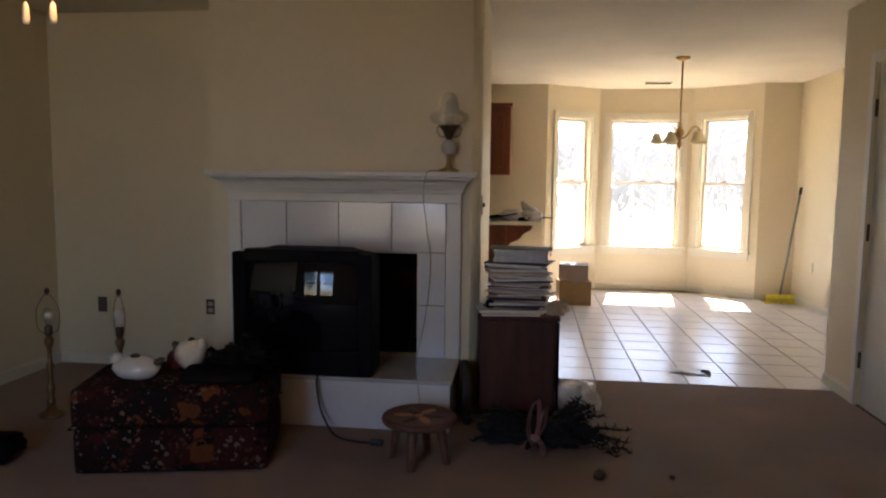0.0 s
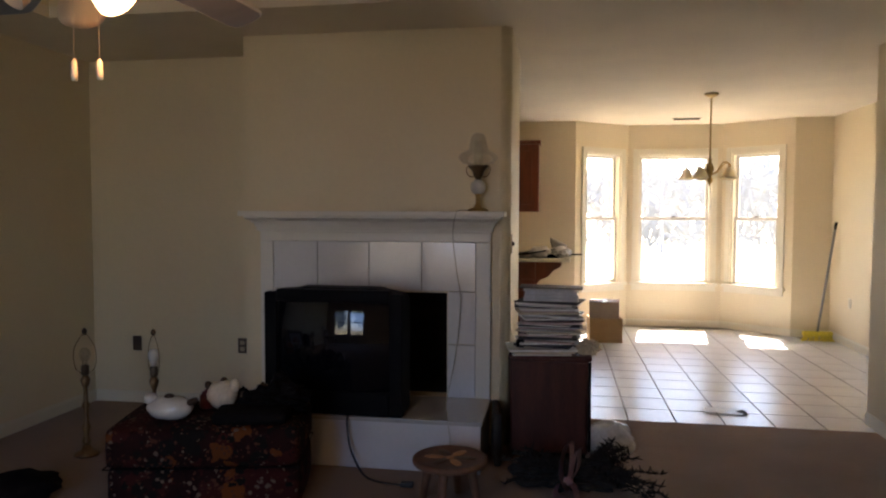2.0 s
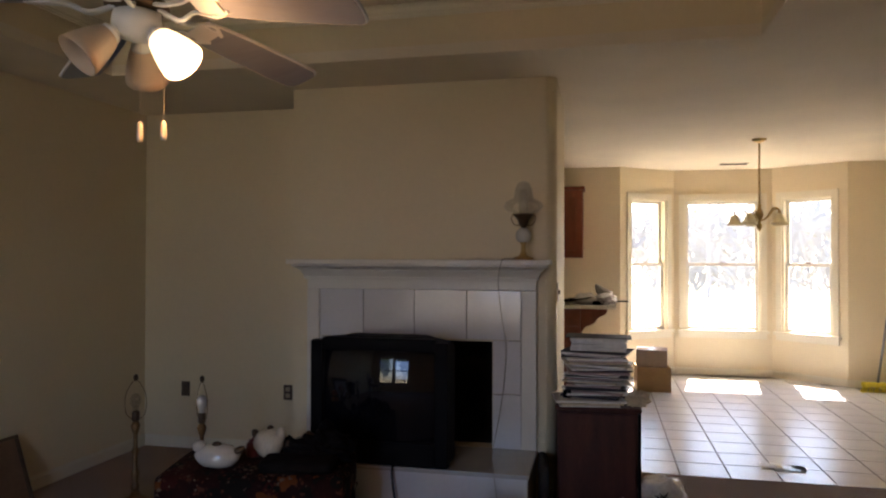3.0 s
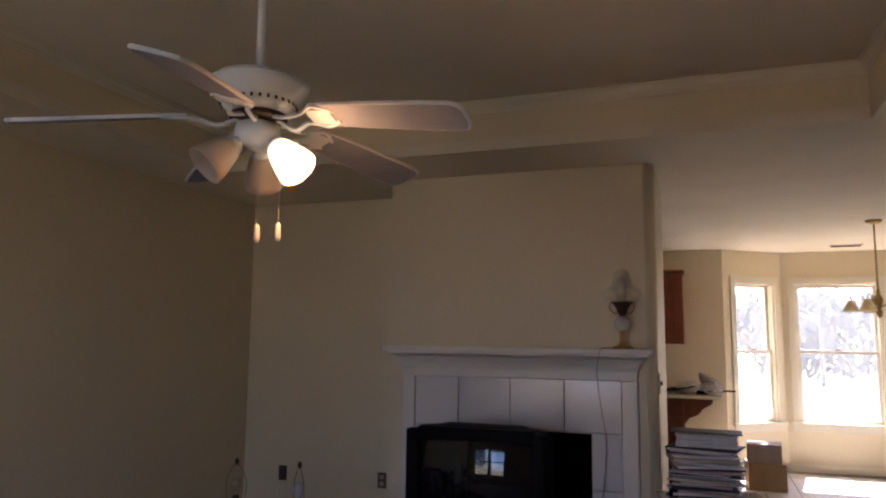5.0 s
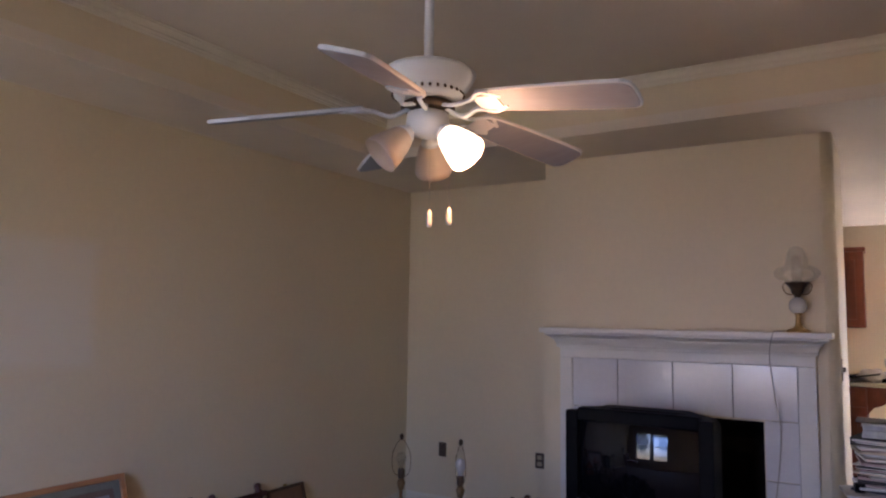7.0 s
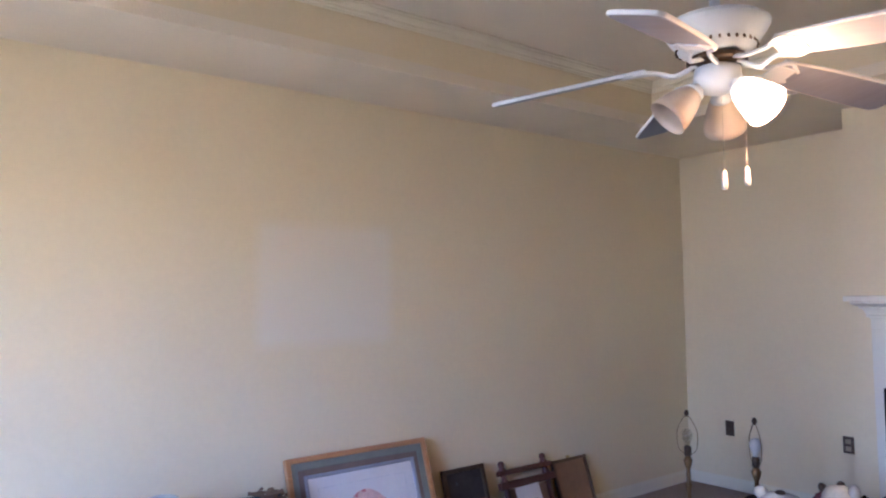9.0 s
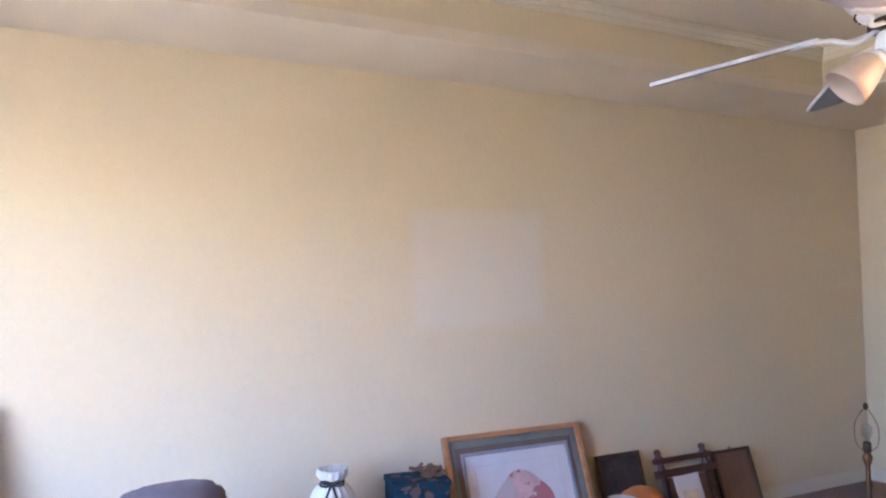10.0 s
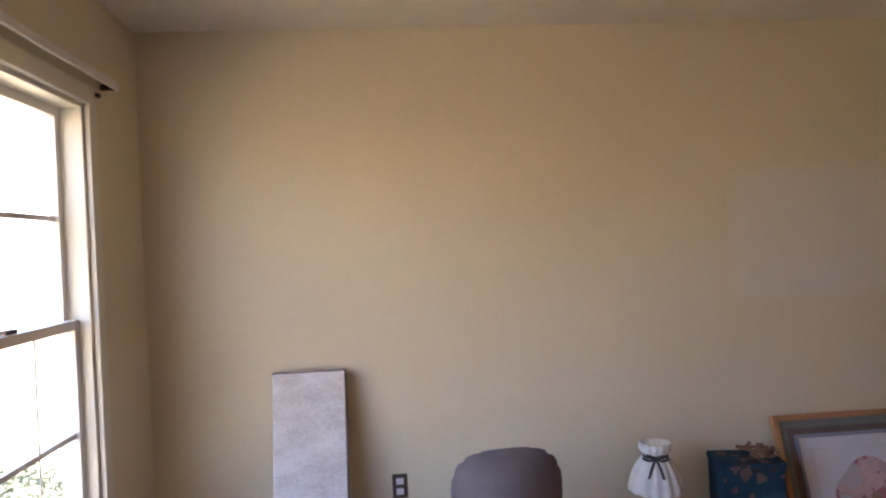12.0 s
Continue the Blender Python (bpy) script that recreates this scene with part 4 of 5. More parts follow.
for k in range(5):
    q = pose(0, 0, 0, 0, 0, -1.85 + 72 * k) @ pose(0, 0, 0, 0, 7.0, 0) @ pose(0, 0, 0, -14.5, 0, 0)
    bm = bmesh.new()
    for s in (-1, 1):
        tube(curve_points([(0.05, s * 0.012, -0.008), (0.10, s * 0.03, -0.022), (0.14, s * 0.022, -0.006), (0.18, s * 0.045, 0.0), (0.225, s * 0.02, 0.001)], 5), 0.0055, 8, bm=bm)
    block(0.15, 0.215, -0.03, 0.03, -0.004, 0.001, 0.0015, bm=bm)
    bmesh.ops.transform(bm, matrix=q, verts=bm.verts)
    part("blade_bracket", bm, FANWHITE, fan, "cast white blade bracket", smooth=False)
    out = [(0.165, -0.046), (0.30, -0.055), (0.47, -0.059), (0.534, -0.057), (0.549, -0.047), (0.554, -0.030), (0.555, 0.0), (0.554, 0.030), (0.549, 0.047), (0.534, 0.057), (0.47, 0.059), (0.30, 0.055), (0.165, 0.046)]
    # window light on the edge is put into colour: grey faces leave the rim white
    blade = part("blade", prism(out, 0.008, q @ pose(0, 0, 0.009) @ pose(0, 0, 0, 90, 0, 0) @ pose(0, -0.008, 0) @ Matrix.Diagonal((1, 1, -1, 1)), 0.0015), FANWHITE, fan, "paddle blade, its white edge standing in for window light")
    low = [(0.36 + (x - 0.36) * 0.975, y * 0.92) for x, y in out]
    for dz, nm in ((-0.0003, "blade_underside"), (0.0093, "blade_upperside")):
        part(nm, prism(low, 0.001, q @ pose(0, 0, dz) @ pose(0, 0, 0, 90, 0, 0) @ Matrix.Diagonal((1, 1, -1, 1))), BLADE, blade, "grey wood-grain blade face toned darker than the lit edge")
part("light_kit", lathe([(0.03, -0.018), (0.052, -0.026), (0.056, -0.055), (0.048, -0.078), (0.02, -0.088), (0.004, -0.092)], 28), FANWHITE, fan, smooth=True)
LAMPS = [(-5.4, True), (114.6, False), (234.6, False)]
for az, lit in LAMPS:
    q = pose(0, 0, -0.062, 0, 0, az) @ pose(0.034, 0, 0, 0, 133, 0)
    part("lamp_arm", lathe([(0.014, -0.01), (0.014, 0.02), (0.024, 0.028), (0.026, 0.038)], 16, q), FANWHITE, fan, smooth=True)
    sh = lathe([(0.022, 0.034), (0.031, 0.045), (0.040, 0.072), (0.048, 0.105), (0.051, 0.125), (0.048, 0.125), (0.043, 0.103), (0.035, 0.072), (0.026, 0.045), (0.01, 0.04)], 26, q)
    part("lit_shade" if lit else "shade", sh, LIT if lit else AMBER, fan, "glowing frosted glass shade" if lit else "unlit frosted glass shade", smooth=True)
for (x, y), zz in (((0.048, 0.032), -0.312), ((0.007, 0.003), -0.318)):
    chain = part("pull_chain", tube([(x * 0.6, y, -0.08), (x, y, -0.10), (x, y, zz + 0.045)], 0.00035, 5), PALECORD, fan)
    part("pull_knob", lathe([(0.001, zz + 0.046), (0.006, zz + 0.04), (0.0075, zz + 0.01), (0.006, zz), (0.001, zz - 0.001)], 12, pose(x, y, 0)), CERAMIC, chain, "small white pull knob", smooth=True)

bulb_data = bpy.data.lights.new("fan_bulb", "POINT")
bulb_data.energy, bulb_data.color, bulb_data.shadow_soft_size = 0.55, (1.0, 0.50, 0.20), 0.03
bq = pose(-1.066, 1.405, 1.975) @ pose(0, 0, -0.062, 0, 0, -5.4) @ pose(0.034, 0, 0, 0, 133, 0)
bulb_lamp = new("fan_bulb", bulb_data)
bulb_lamp.matrix_world = bq @ pose(0, 0, 0.15)


# ---- along the long wall ----
def leaning(name, y, z_top, w, foot, label, category):
    """A thing that leans on the long wall: its top at z_top, its foot that far out."""
    lean = math.degrees(math.atan2(foot, z_top))
    t = thing(name, pose(XW + 0.022 + foot, y, 0.003, -lean, 0, 90), label, category)
    return t, math.hypot(foot, z_top), w / 2


def frame_bars(t, w, h, bar, d0, d1, mat, name="frame", bevel=0.004, inset=0.0):
    for nm, b in ((name, (-w + inset, -w + inset + bar, inset, h - inset)), (name, (w - inset - bar, w - inset, inset, h - inset)),
                  (name, (-w + inset + bar, w - inset - bar, inset, inset + bar)), (name, (-w + inset + bar, w - inset - bar, h - inset - bar, h - inset))):
        part(nm + "_bar", block(b[0], b[1], d0, d1, b[2], b[3], bevel), mat, t)


pic, h, w = leaning("framed_print", 1.733, 0.64, 0.81, 0.22, "large wood-framed flower print with wide mats leaning on the wall", "picture")
frame_bars(pic, w, h, 0.026, -0.028, 0.004, OAK)
frame_bars(pic, w, h, 0.034, -0.016, -0.003, MAT_GREEN, "outer_mat", 0.001, 0.0265)
frame_bars(pic, w, h, 0.027, -0.013, -0.003, MAT_BROWN, "inner_band", 0.001, 0.061)
frame_bars(pic, w, h, 0.016, -0.020, -0.006, LINER, "liner", 0.002, 0.089)
part("inner_mat", block(-w + 0.1055, w - 0.1055, -0.008, -0.002, 0.1055, h - 0.1055), MAT_WHITE, pic)
frame_bars(pic, w, h, 0.004, -0.0095, -0.008, PAPERS[1], "mat_line", 0.0, 0.155)
part("flower_print", lathe([(0.0, 0), (0.15, 0), (0.15, 0.0012), (0.0, 0.0012)], 28, pose(0, -0.0082, h * 0.47, 90, 0, 0) @ Matrix.Diagonal((1.12, 1, 1, 1)), 0.07, 4), PRINT, pic, "pink and red flower painting")
part("backing", block(-w + 0.02, w - 0.02, -0.0015, 0.0035, 0.02, h - 0.02), BROWNPAPER, pic)

pic, h, w = leaning("framed_painting", 2.41, 0.44, 0.30, 0.13, "small dark painting in a black wooden frame leaning on the wall", "picture")
frame_bars(pic, w, h, 0.024, -0.02, 0.004, BRONZE)
part("canvas", block(-w + 0.02, w - 0.02, -0.006, 0.0, 0.02, h - 0.02), OILS, pic, "dark landscape painting")

pic, h, w = leaning("wooden_rack", 2.87, 0.405, 0.40, 0.14, "dark wooden rack with turned posts leaning on the wall", "rack")
for s in (-1, 1):
    part("post", lathe([(0.014, 0), (0.015, 0.10), (0.020, 0.13), (0.013, 0.16), (0.014, h - 0.13), (0.021, h - 0.10), (0.013, h - 0.07), (0.017, h - 0.045), (0.021, h - 0.03), (0.012, h - 0.014), (0.017, h + 0.002), (0.012, h + 0.018), (0.002, h + 0.022)], 14, pose(s * (w - 0.03), -0.012, 0) @ Matrix.Diagonal((1.25, 1.25, 1, 1))), RACKWOOD, pic, smooth=True)
for z0, z1, e in ((h - 0.062, h - 0.03, 0.016), (h - 0.140, h - 0.095, 0.022), (0.10, 0.13, 0.0)):
    part("rail", block(-w - e, w + e, -0.034, -0.002, z0, z1, 0.006), RACKWOOD, pic)
part("knob", lathe([(0.004, 0), (0.005, 0.014), (0.012, 0.02), (0.010, 0.03), (0.0, 0.033)], 12, pose(-w + 0.055, -0.012, h - 0.03)), CERAMIC, pic, "small white knob", smooth=True)
part("panel", block(-w + 0.05, w - 0.05, -0.010, -0.004, 0.135, h - 0.143), BROWNPAPER, pic, "dim picture panel")

pic, h, w = leaning("empty_frame", 3.275, 0.365, 0.31, 0.12, "thin dark frame with brown paper backing leaning on the wall", "picture")
frame_bars(pic, w, h, 0.018, -0.018, 0.004, BRONZE)
part("backing", block(-w + 0.015, w - 0.015, -0.004, 0.0, 0.015, h - 0.015), BROWNPAPER, pic)
part("hook", block(-0.012, 0.012, -0.012, -0.004, h, h + 0.014, 0.002), BRASS, pic)

teal = thing("painted_box", pose(-3.18, 1.14, 0, 0, 0, 82), "dark teal painted wooden box with dried flowers on its lid", "box")
part("body", block(-0.13, 0.13, -0.10, 0.10, 0.001, 0.485, 0.006), TEAL, teal)
part("lid", block(-0.135, 0.135, -0.105, 0.105, 0.486, 0.515, 0.006), TEAL, teal)
rng = random.Random(3)
bm = bmesh.new()
for _ in range(14):
    a = rng.uniform(0, 6.28)
    p = Vector((0.06 + 0.04 * math.cos(a), 0.04 * math.sin(a), 0.517))
    tube([p, p + Vector((rng.uniform(-0.03, 0.03), rng.uniform(-0.03, 0.03), 0.02)), p + Vector((rng.uniform(-0.06, 0.06), rng.uniform(-0.05, 0.05), rng.uniform(0.02, 0.045)))], 0.006, 5, 0.009, bm=bm)
part("dried_flowers", bm, BROWNPAPER, teal, "brown dried flowers")


def cloth_lamp(m):
    t = thing("cloth_shade_lamp", m, "small lamp with gathered white cloth shade tied by a dark ribbon", "lamp")
    part("base", lathe([(0.0, 0), (0.07, 0), (0.072, 0.012), (0.05, 0.03), (0.03, 0.05), (0.045, 0.12), (0.05, 0.18), (0.03, 0.25), (0.014, 0.28), (0.012, 0.42)], 22), BRONZE, t, smooth=True)
    part("shade", lathe([(0.108, 0.425), (0.114, 0.432), (0.110, 0.455), (0.098, 0.495), (0.080, 0.532), (0.058, 0.558), (0.046, 0.570), (0.052, 0.582), (0.066, 0.60), (0.064, 0.622), (0.058, 0.625), (0.04, 0.588), (0.012, 0.575)], 72, None, 0.05, 14), CLOTH, t, "gathered white cloth shade", smooth=True)
    rb = part("ribbon", lathe([(0.046, 0.562), (0.052, 0.564), (0.052, 0.578), (0.046, 0.580)], 40), RIBBON, t, "dark satin ribbon", smooth=True)
    for s in (-1, 1):
        bm = bmesh.new()
        for pts in ([(0.055, 0, 0.57), (0.065, s * 0.03, 0.585), (0.062, s * 0.05, 0.572), (0.06, s * 0.025, 0.562), (0.055, 0, 0.57)], [(0.055, 0, 0.57), (0.078, s * 0.015, 0.54), (0.098, s * 0.03, 0.50)]):
            tube(curve_points(pts, 5), 0.005, 6, bm=bm)
        part("bow_loop", bm, RIBBON, rb, smooth=True)
    return t


cloth_lamp(pose(-3.11, 0.715, 0, 0, 0, -20))

chair = thing("upholstered_chair", pose(-2.75, 0.03, 0, 0, 0, 96) @ Matrix.Diagonal((1, 1, 0.985, 1)), "taupe upholstered chair with a rounded padded back", "chair")
out = [(-0.17, 0.47), (-0.20, 0.51), (-0.208, 0.60), (-0.20, 0.68), (-0.165, 0.73), (-0.10, 0.752), (0.0, 0.757), (0.10, 0.752), (0.165, 0.73), (0.20, 0.68), (0.208, 0.60), (0.20, 0.51), (0.17, 0.47)]
part("backrest", prism(out, 0.045, pose(0, -0.02, 0, 0, 0, 0), 0.019), TAUPE, chair, smooth=True)
part("back_shell", prism([(x * 0.90, 0.60 + (z - 0.61) * 0.88) for x, z in out], 0.012, pose(0, 0.026, 0), 0.003), BLACK, chair, "black plastic back shell")
part("seat", soft_block(-0.21, 0.21, -0.46, -0.03, 0.40, 0.465, 0.01, 5, 0.02), TAUPE, chair, smooth=True)
for s in (-1, 1):
    part("back_post", tube([(s * 0.12, 0.045, 0.70), (s * 0.12, 0.05, 0.50), (s * 0.12, 0.0, 0.39)], 0.011, 8), BLACK, chair)
for sx_, sy_ in ((-1, -0.43), (1, -0.43), (-1, -0.05), (1, -0.05)):
    part("leg", tube([(sx_ * 0.17, sy_, 0.40), (sx_ * 0.20, sy_ * 1.06, 0.0)], 0.012, 8), BLACK, chair)

pack = thing("wrapped_panel", pose(XW + 0.255, -0.715, 0.002, -13.5, 0, 90), "long flat box in glossy white plastic leaning on the wall", "package")
part("box", block(-0.150, 0.150, -0.045, 0.0, 0.0, 0.985, 0.005), PLASTIC, pack)
part("edge_tape", block(-0.153, 0.153, -0.040, 0.002, 0.978, 0.992, 0.003), TAUPE, pack, "brown cardboard edge")
part("side_edge", block(0.1505, 0.156, -0.042, 0.001, 0.005, 0.977, 0.002), TAUPE, pack, "dark cardboard side")
for z0, w0 in ((0.18, 0.12), (0.40, 0.13), (0.62, 0.10), (0.80, 0.13)):
    part("wrap_fold", tube(curve_points([(-w0, -0.0455, z0), (-0.03, -0.0465, z0 + 0.012), (0.05, -0.046, z0 - 0.006), (w0, -0.0455, z0 + 0.01)], 5), 0.0022, 6), PLASTIC, pack, smooth=True)

bowl = thing("orange_pouch", pose(-2.98, 2.29, 0, 0, 0, 75) @ Matrix.Diagonal((1.05, 1.05, 1.16, 1)), "rust-orange fabric basket standing before the pictures", "basket")
part("pouch", blob(0.16, 0.11, 0.16, pose(0, 0, 0.155), 0.12, 8), ORANGE, bowl, smooth=True)
part("band", lathe([(0.165, 0.18), (0.168, 0.185), (0.168, 0.21), (0.160, 0.215)], 28, Matrix.Diagonal((0.98, 0.68, 1, 1))), BROWNPAPER, bowl, smooth=True)
cup = thing("white_bowl", pose(-2.88, 2.09, 0.0) @ Matrix.Diagonal((1.5, 1.5, 1.18, 1)), "plain white ceramic bowl upon a dark pedestal", "bowl")
part("pedestal", lathe([(0.0, 0), (0.05, 0), (0.04, 0.02), (0.02, 0.05), (0.02, 0.17), (0.045, 0.20), (0.0, 0.2005)], 18), BRONZE, cup, smooth=True)
part("cup", lathe([(0.03, 0.201), (0.042, 0.207), (0.046, 0.25), (0.050, 0.30), (0.046, 0.30), (0.042, 0.25), (0.0, 0.215)], 24), CERAMIC, cup, smooth=True)
card = thing("white_photo_mount", pose(-2.97, 2.71, 0.003, -20, 0, 96), "white photo mount with a small faded picture leaning on the rack", "picture")
part("mount", block(-0.10, 0.10, -0.005, 0.0, 0.0, 0.36, 0.002), MAT_WHITE, card)
part("photo", block(-0.06, 0.06, -0.0085, -0.0052, 0.10, 0.28), CREAMCER, card)


# ---- outlets and switch ----
def outlet(m, label, face=IVORY, rim=PLATE):
    t = thing("wall_outlet", m, label, "outlet")
    part("plate", block(-0.033, 0.033, -0.006, 0.0, -0.053, 0.053, 0.003), rim, t)
    for z0 in (-0.022, 0.022):
        part("socket", block(-0.016, 0.016, -0.0085, -0.006, z0 - 0.014, z0 + 0.014, 0.003), face, t)
    return t


outlet(pose(-3.00, YN - 0.0005, 0.43), "dark brown wall outlet plate on the cream wall", face=PLATE)
outlet(pose(-2.195, YN - 0.0005, 0.437), "brown wall outlet with ivory sockets on the cream wall")
outlet(pose(XW + 0.0005, -0.35, 0.44, 0, 0, 90), "dark wall outlet with a pale centre on the cream wall", face=MAT_WHITE)
outlet(pose(DX1 - 0.0005, 7.86, 0.45, 0, 0, -90), "pale wall outlet on the dining room wall", CASING, CASING)
sw = thing("light_switch", pose(CX1 + 0.0005, 4.19, 1.19, 0, 0, 90), "small brown light switch on the chimney side", "switch")
part("plate", block(-0.035, 0.035, -0.006, 0.0, -0.057, 0.057, 0.003), IVORY, sw)
part("toggle", block(-0.005, 0.005, -0.018, -0.006, -0.012, 0.012, 0.002), PLATE, sw)

# ---- curtain rod over the living room window ----
rod = thing("curtain_rod", pose(0, 0, 0), "white flat curtain rod over the window", "curtain rod")
part("rod", block(-2.95, -0.70, YS + 0.055, YS + 0.068, 2.105, 2.135, 0.004), TRIM, rod)
for x in (-2.95, -0.70):
    part("bracket", block(x - 0.008, x + 0.008, YS + 0.001, YS + 0.0545, 2.108, 2.132, 0.003), BRONZE, rod, "dark metal bracket")
part("holder", block(-2.86, -2.835, YS + 0.022, YS + 0.035, 2.062, 2.075, 0.002), BRONZE, rod)

# ---- panelled door ----
door = thing("door_1", pose(XE, 4.48, 0, 0, 0, -90), "closed white panelled door with dark hinges", "door", kind="structure")
leaf = part("door_leaf", block(0.004, 0.806, 0.012, 0.047, 0.008, 2.032, 0.003), TRIM, door)
for x0, x1 in ((0.11, 0.365), (0.445, 0.70)):
    for z0, z1 in ((0.20, 0.78), (0.95, 1.52), (1.63, 1.90)):
        bm = block(x0, x1, 0.0095, 0.0118, z0, z1)
        block(x0 + 0.03, x1 - 0.03, 0.004, 0.0094, z0 + 0.03, z1 - 0.03, 0.004, bm=bm)
        part("panel", bm, TRIM, leaf)
for z0 in (0.28, 1.05, 1.78):
    part("hinge", tube([(0.0, 0.004, z0 - 0.05), (0.0, 0.004, z0 + 0.05)], 0.009, 10), BRONZE, door, "dark bronze hinge")
for b in ((-0.062, -0.001, -0.018, -0.001, 0.0, 2.10), (0.811, 0.872, -0.018, -0.001, 0.0, 2.10), (-0.001, 0.811, -0.018, -0.001, 2.041, 2.10)):
    part("casing", block(*b, 0.004), TRIM, door)
part("threshold", block(0.0, 0.81, 0.0, 0.06, 0.0005, 0.007), DARKWOOD, door)

# ---- dining end ----
chand = thing("chandelier", pose(1.31, 6.67, 0), "brass chandelier with five frosted bell shades over the dining floor", "chandelier")
part("canopy", lathe([(0.0, 2.4395), (0.062, 2.4395), (0.06, 2.425), (0.03, 2.408), (0.01, 2.40)], 24), BRASS, chand, smooth=True)
part("chain", tube([(0, 0, 2.40), (0, 0, 1.86)], 0.008, 8), BRASS, chand)
part("body", lathe([(0.006, 1.87), (0.016, 1.86), (0.012, 1.83), (0.028, 1.80), (0.036, 1.77), (0.02, 1.73), (0.014, 1.70), (0.026, 1.675), (0.018, 1.65), (0.008, 1.635), (0.002, 1.62)], 20), BRASS, chand, smooth=True)
for k in range(5):
    q = pose(0, 0, 0, 0, 0, 20 + 72 * k)
    arm = part("arm", tube([q @ p for p in curve_points([(0.02, 0, 1.72), (0.08, 0, 1.75), (0.14, 0, 1.82), (0.195, 0, 1.815), (0.20, 0, 1.77)], 6)], 0.006, 8), BRASS, chand, smooth=True)
    part("shade", lathe([(0.022, 1.775), (0.03, 1.765), (0.04, 1.735), (0.056, 1.705), (0.072, 1.68), (0.068, 1.68), (0.05, 1.708), (0.034, 1.738), (0.01, 1.765)], 22, q @ pose(0.20, 0, 0)), FROST, arm, "frosted glass bell shade", smooth=True)
vent = thing("ceiling_vent", pose(1.38, 8.35, 2.438), "small white ceiling vent with dark slots", "vent")
part("frame", block(-0.16, 0.16, -0.07, 0.07, -0.008, 0.0, 0.003), CASING, vent)
for k in range(5):
    part("slat", block(-0.14, 0.14, -0.052 + k * 0.024, -0.044 + k * 0.024, -0.013, -0.0085, 0.001), BRONZE, vent)

broom = thing("broom", pose(2.75, 8.17, 0), "yellow-headed broom leaning in the corner of the dining room", "broom")
part("handle", tube([(0, 0, 0.10), (0.165, 0.03, 1.26)], 0.012, 12), GREYPIPE, broom, smooth=True)
part("grip", tube([(0.158, 0.0288, 1.21), (0.168, 0.0305, 1.285)], 0.0145, 12), BLACK, broom, smooth=True)
part("head", block(-0.15, 0.15, -0.03, 0.03, 0.055, 0.105, 0.012), YELLOW, broom)
bm = bmesh.new()
rng = random.Random(2)
for k in range(90):
    x, y = rng.uniform(-0.14, 0.14), rng.uniform(-0.025, 0.025)
    tube([(x, y, 0.058), (x * 1.08, y * 1.3, 0.03), (x * 1.2, y * 2.0, 0.001)], 0.004, 4, bm=bm)
part("bristles", bm, YELLOW, broom, "yellow plastic bristles")


def carton(m, w, d, h, label, board=None):
    board = board or KRAFT
    t = thing("cardboard_box", m, label, "box", "cardboard boxes")
    for b in ((-w, w, -d, -d + 0.006, 0.006, h), (-w, w, d - 0.006, d, 0.006, h), (-w, -w + 0.006, -d + 0.0065, d - 0.0065, 0.006, h), (w - 0.006, w, -d + 0.0065, d - 0.0065, 0.006, h), (-w, w, -d, d, 0.0, 0.0055)):
        part("side", block(*b), board, t)
    part("flap", block(-w, w, -d, -0.003, h + 0.0005, h + 0.005, m=pose(0, 0, 0)), board, t)
    part("flap", block(-w, w, 0.003, d, h + 0.0005, h + 0.005), board, t)
    part("tape", block(-0.028, 0.028, -d - 0.001, d + 0.001, h + 0.0055, h + 0.0065), CREAMCER, t, "pale packing tape")
    return t


carton(pose(0.475, 7.80, 0, 0, 0, 4), 0.17, 0.16, 0.25, "brown cardboard box on the tiled floor by the bay")
carton(pose(0.475, 7.80, 0.258, 0, 0, -5), 0.155, 0.14, 0.17, "smaller greyish cardboard box stacked on another box", PALEBOARD)

# ---- kitchen seen past the chimney ----
unit = thing("wall_cabinet", pose(-0.75, 8.09, 1.39), "cherry wood wall cabinet hung on the kitchen wall", "cabinet")
part("body", block(-0.50, 0.50, 0.0, 0.328, 0.0, 0.76, 0.004), CHERRY, unit)
part("crown_trim", block(-0.52, 0.52, -0.03, 0.328, 0.761, 0.80, 0.008), CHERRY, unit)
for x0 in (-0.495, 0.005):
    d = part("door", block(x0, x0 + 0.49, -0.02, -0.001, 0.005, 0.755, 0.004), CHERRY, unit)
    part("panel", block(x0 + 0.07, x0 + 0.42, -0.026, -0.0205, 0.08, 0.68, 0.005), CHERRY, d)
    part("knob", lathe([(0.005, 0), (0.006, 0.012), (0.012, 0.018), (0.009, 0.026), (0, 0.028)], 12, pose(x0 + (0.44 if x0 < 0 else 0.05), -0.0205, 0.08, 90, 0, 0)), BRASS, d, smooth=True)
base = thing("base_cabinet", pose(-0.95, 7.25, 0), "cherry wood kitchen cabinet under the breakfast bar", "cabinet")
part("body", block(-0.72, 0.70, 0.0, 0.60, 0.10, 0.878, 0.004), CHERRY, base)
part("plinth", block(-0.70, 0.66, 0.06, 0.58, 0.0, 0.0995), BLACK, base)
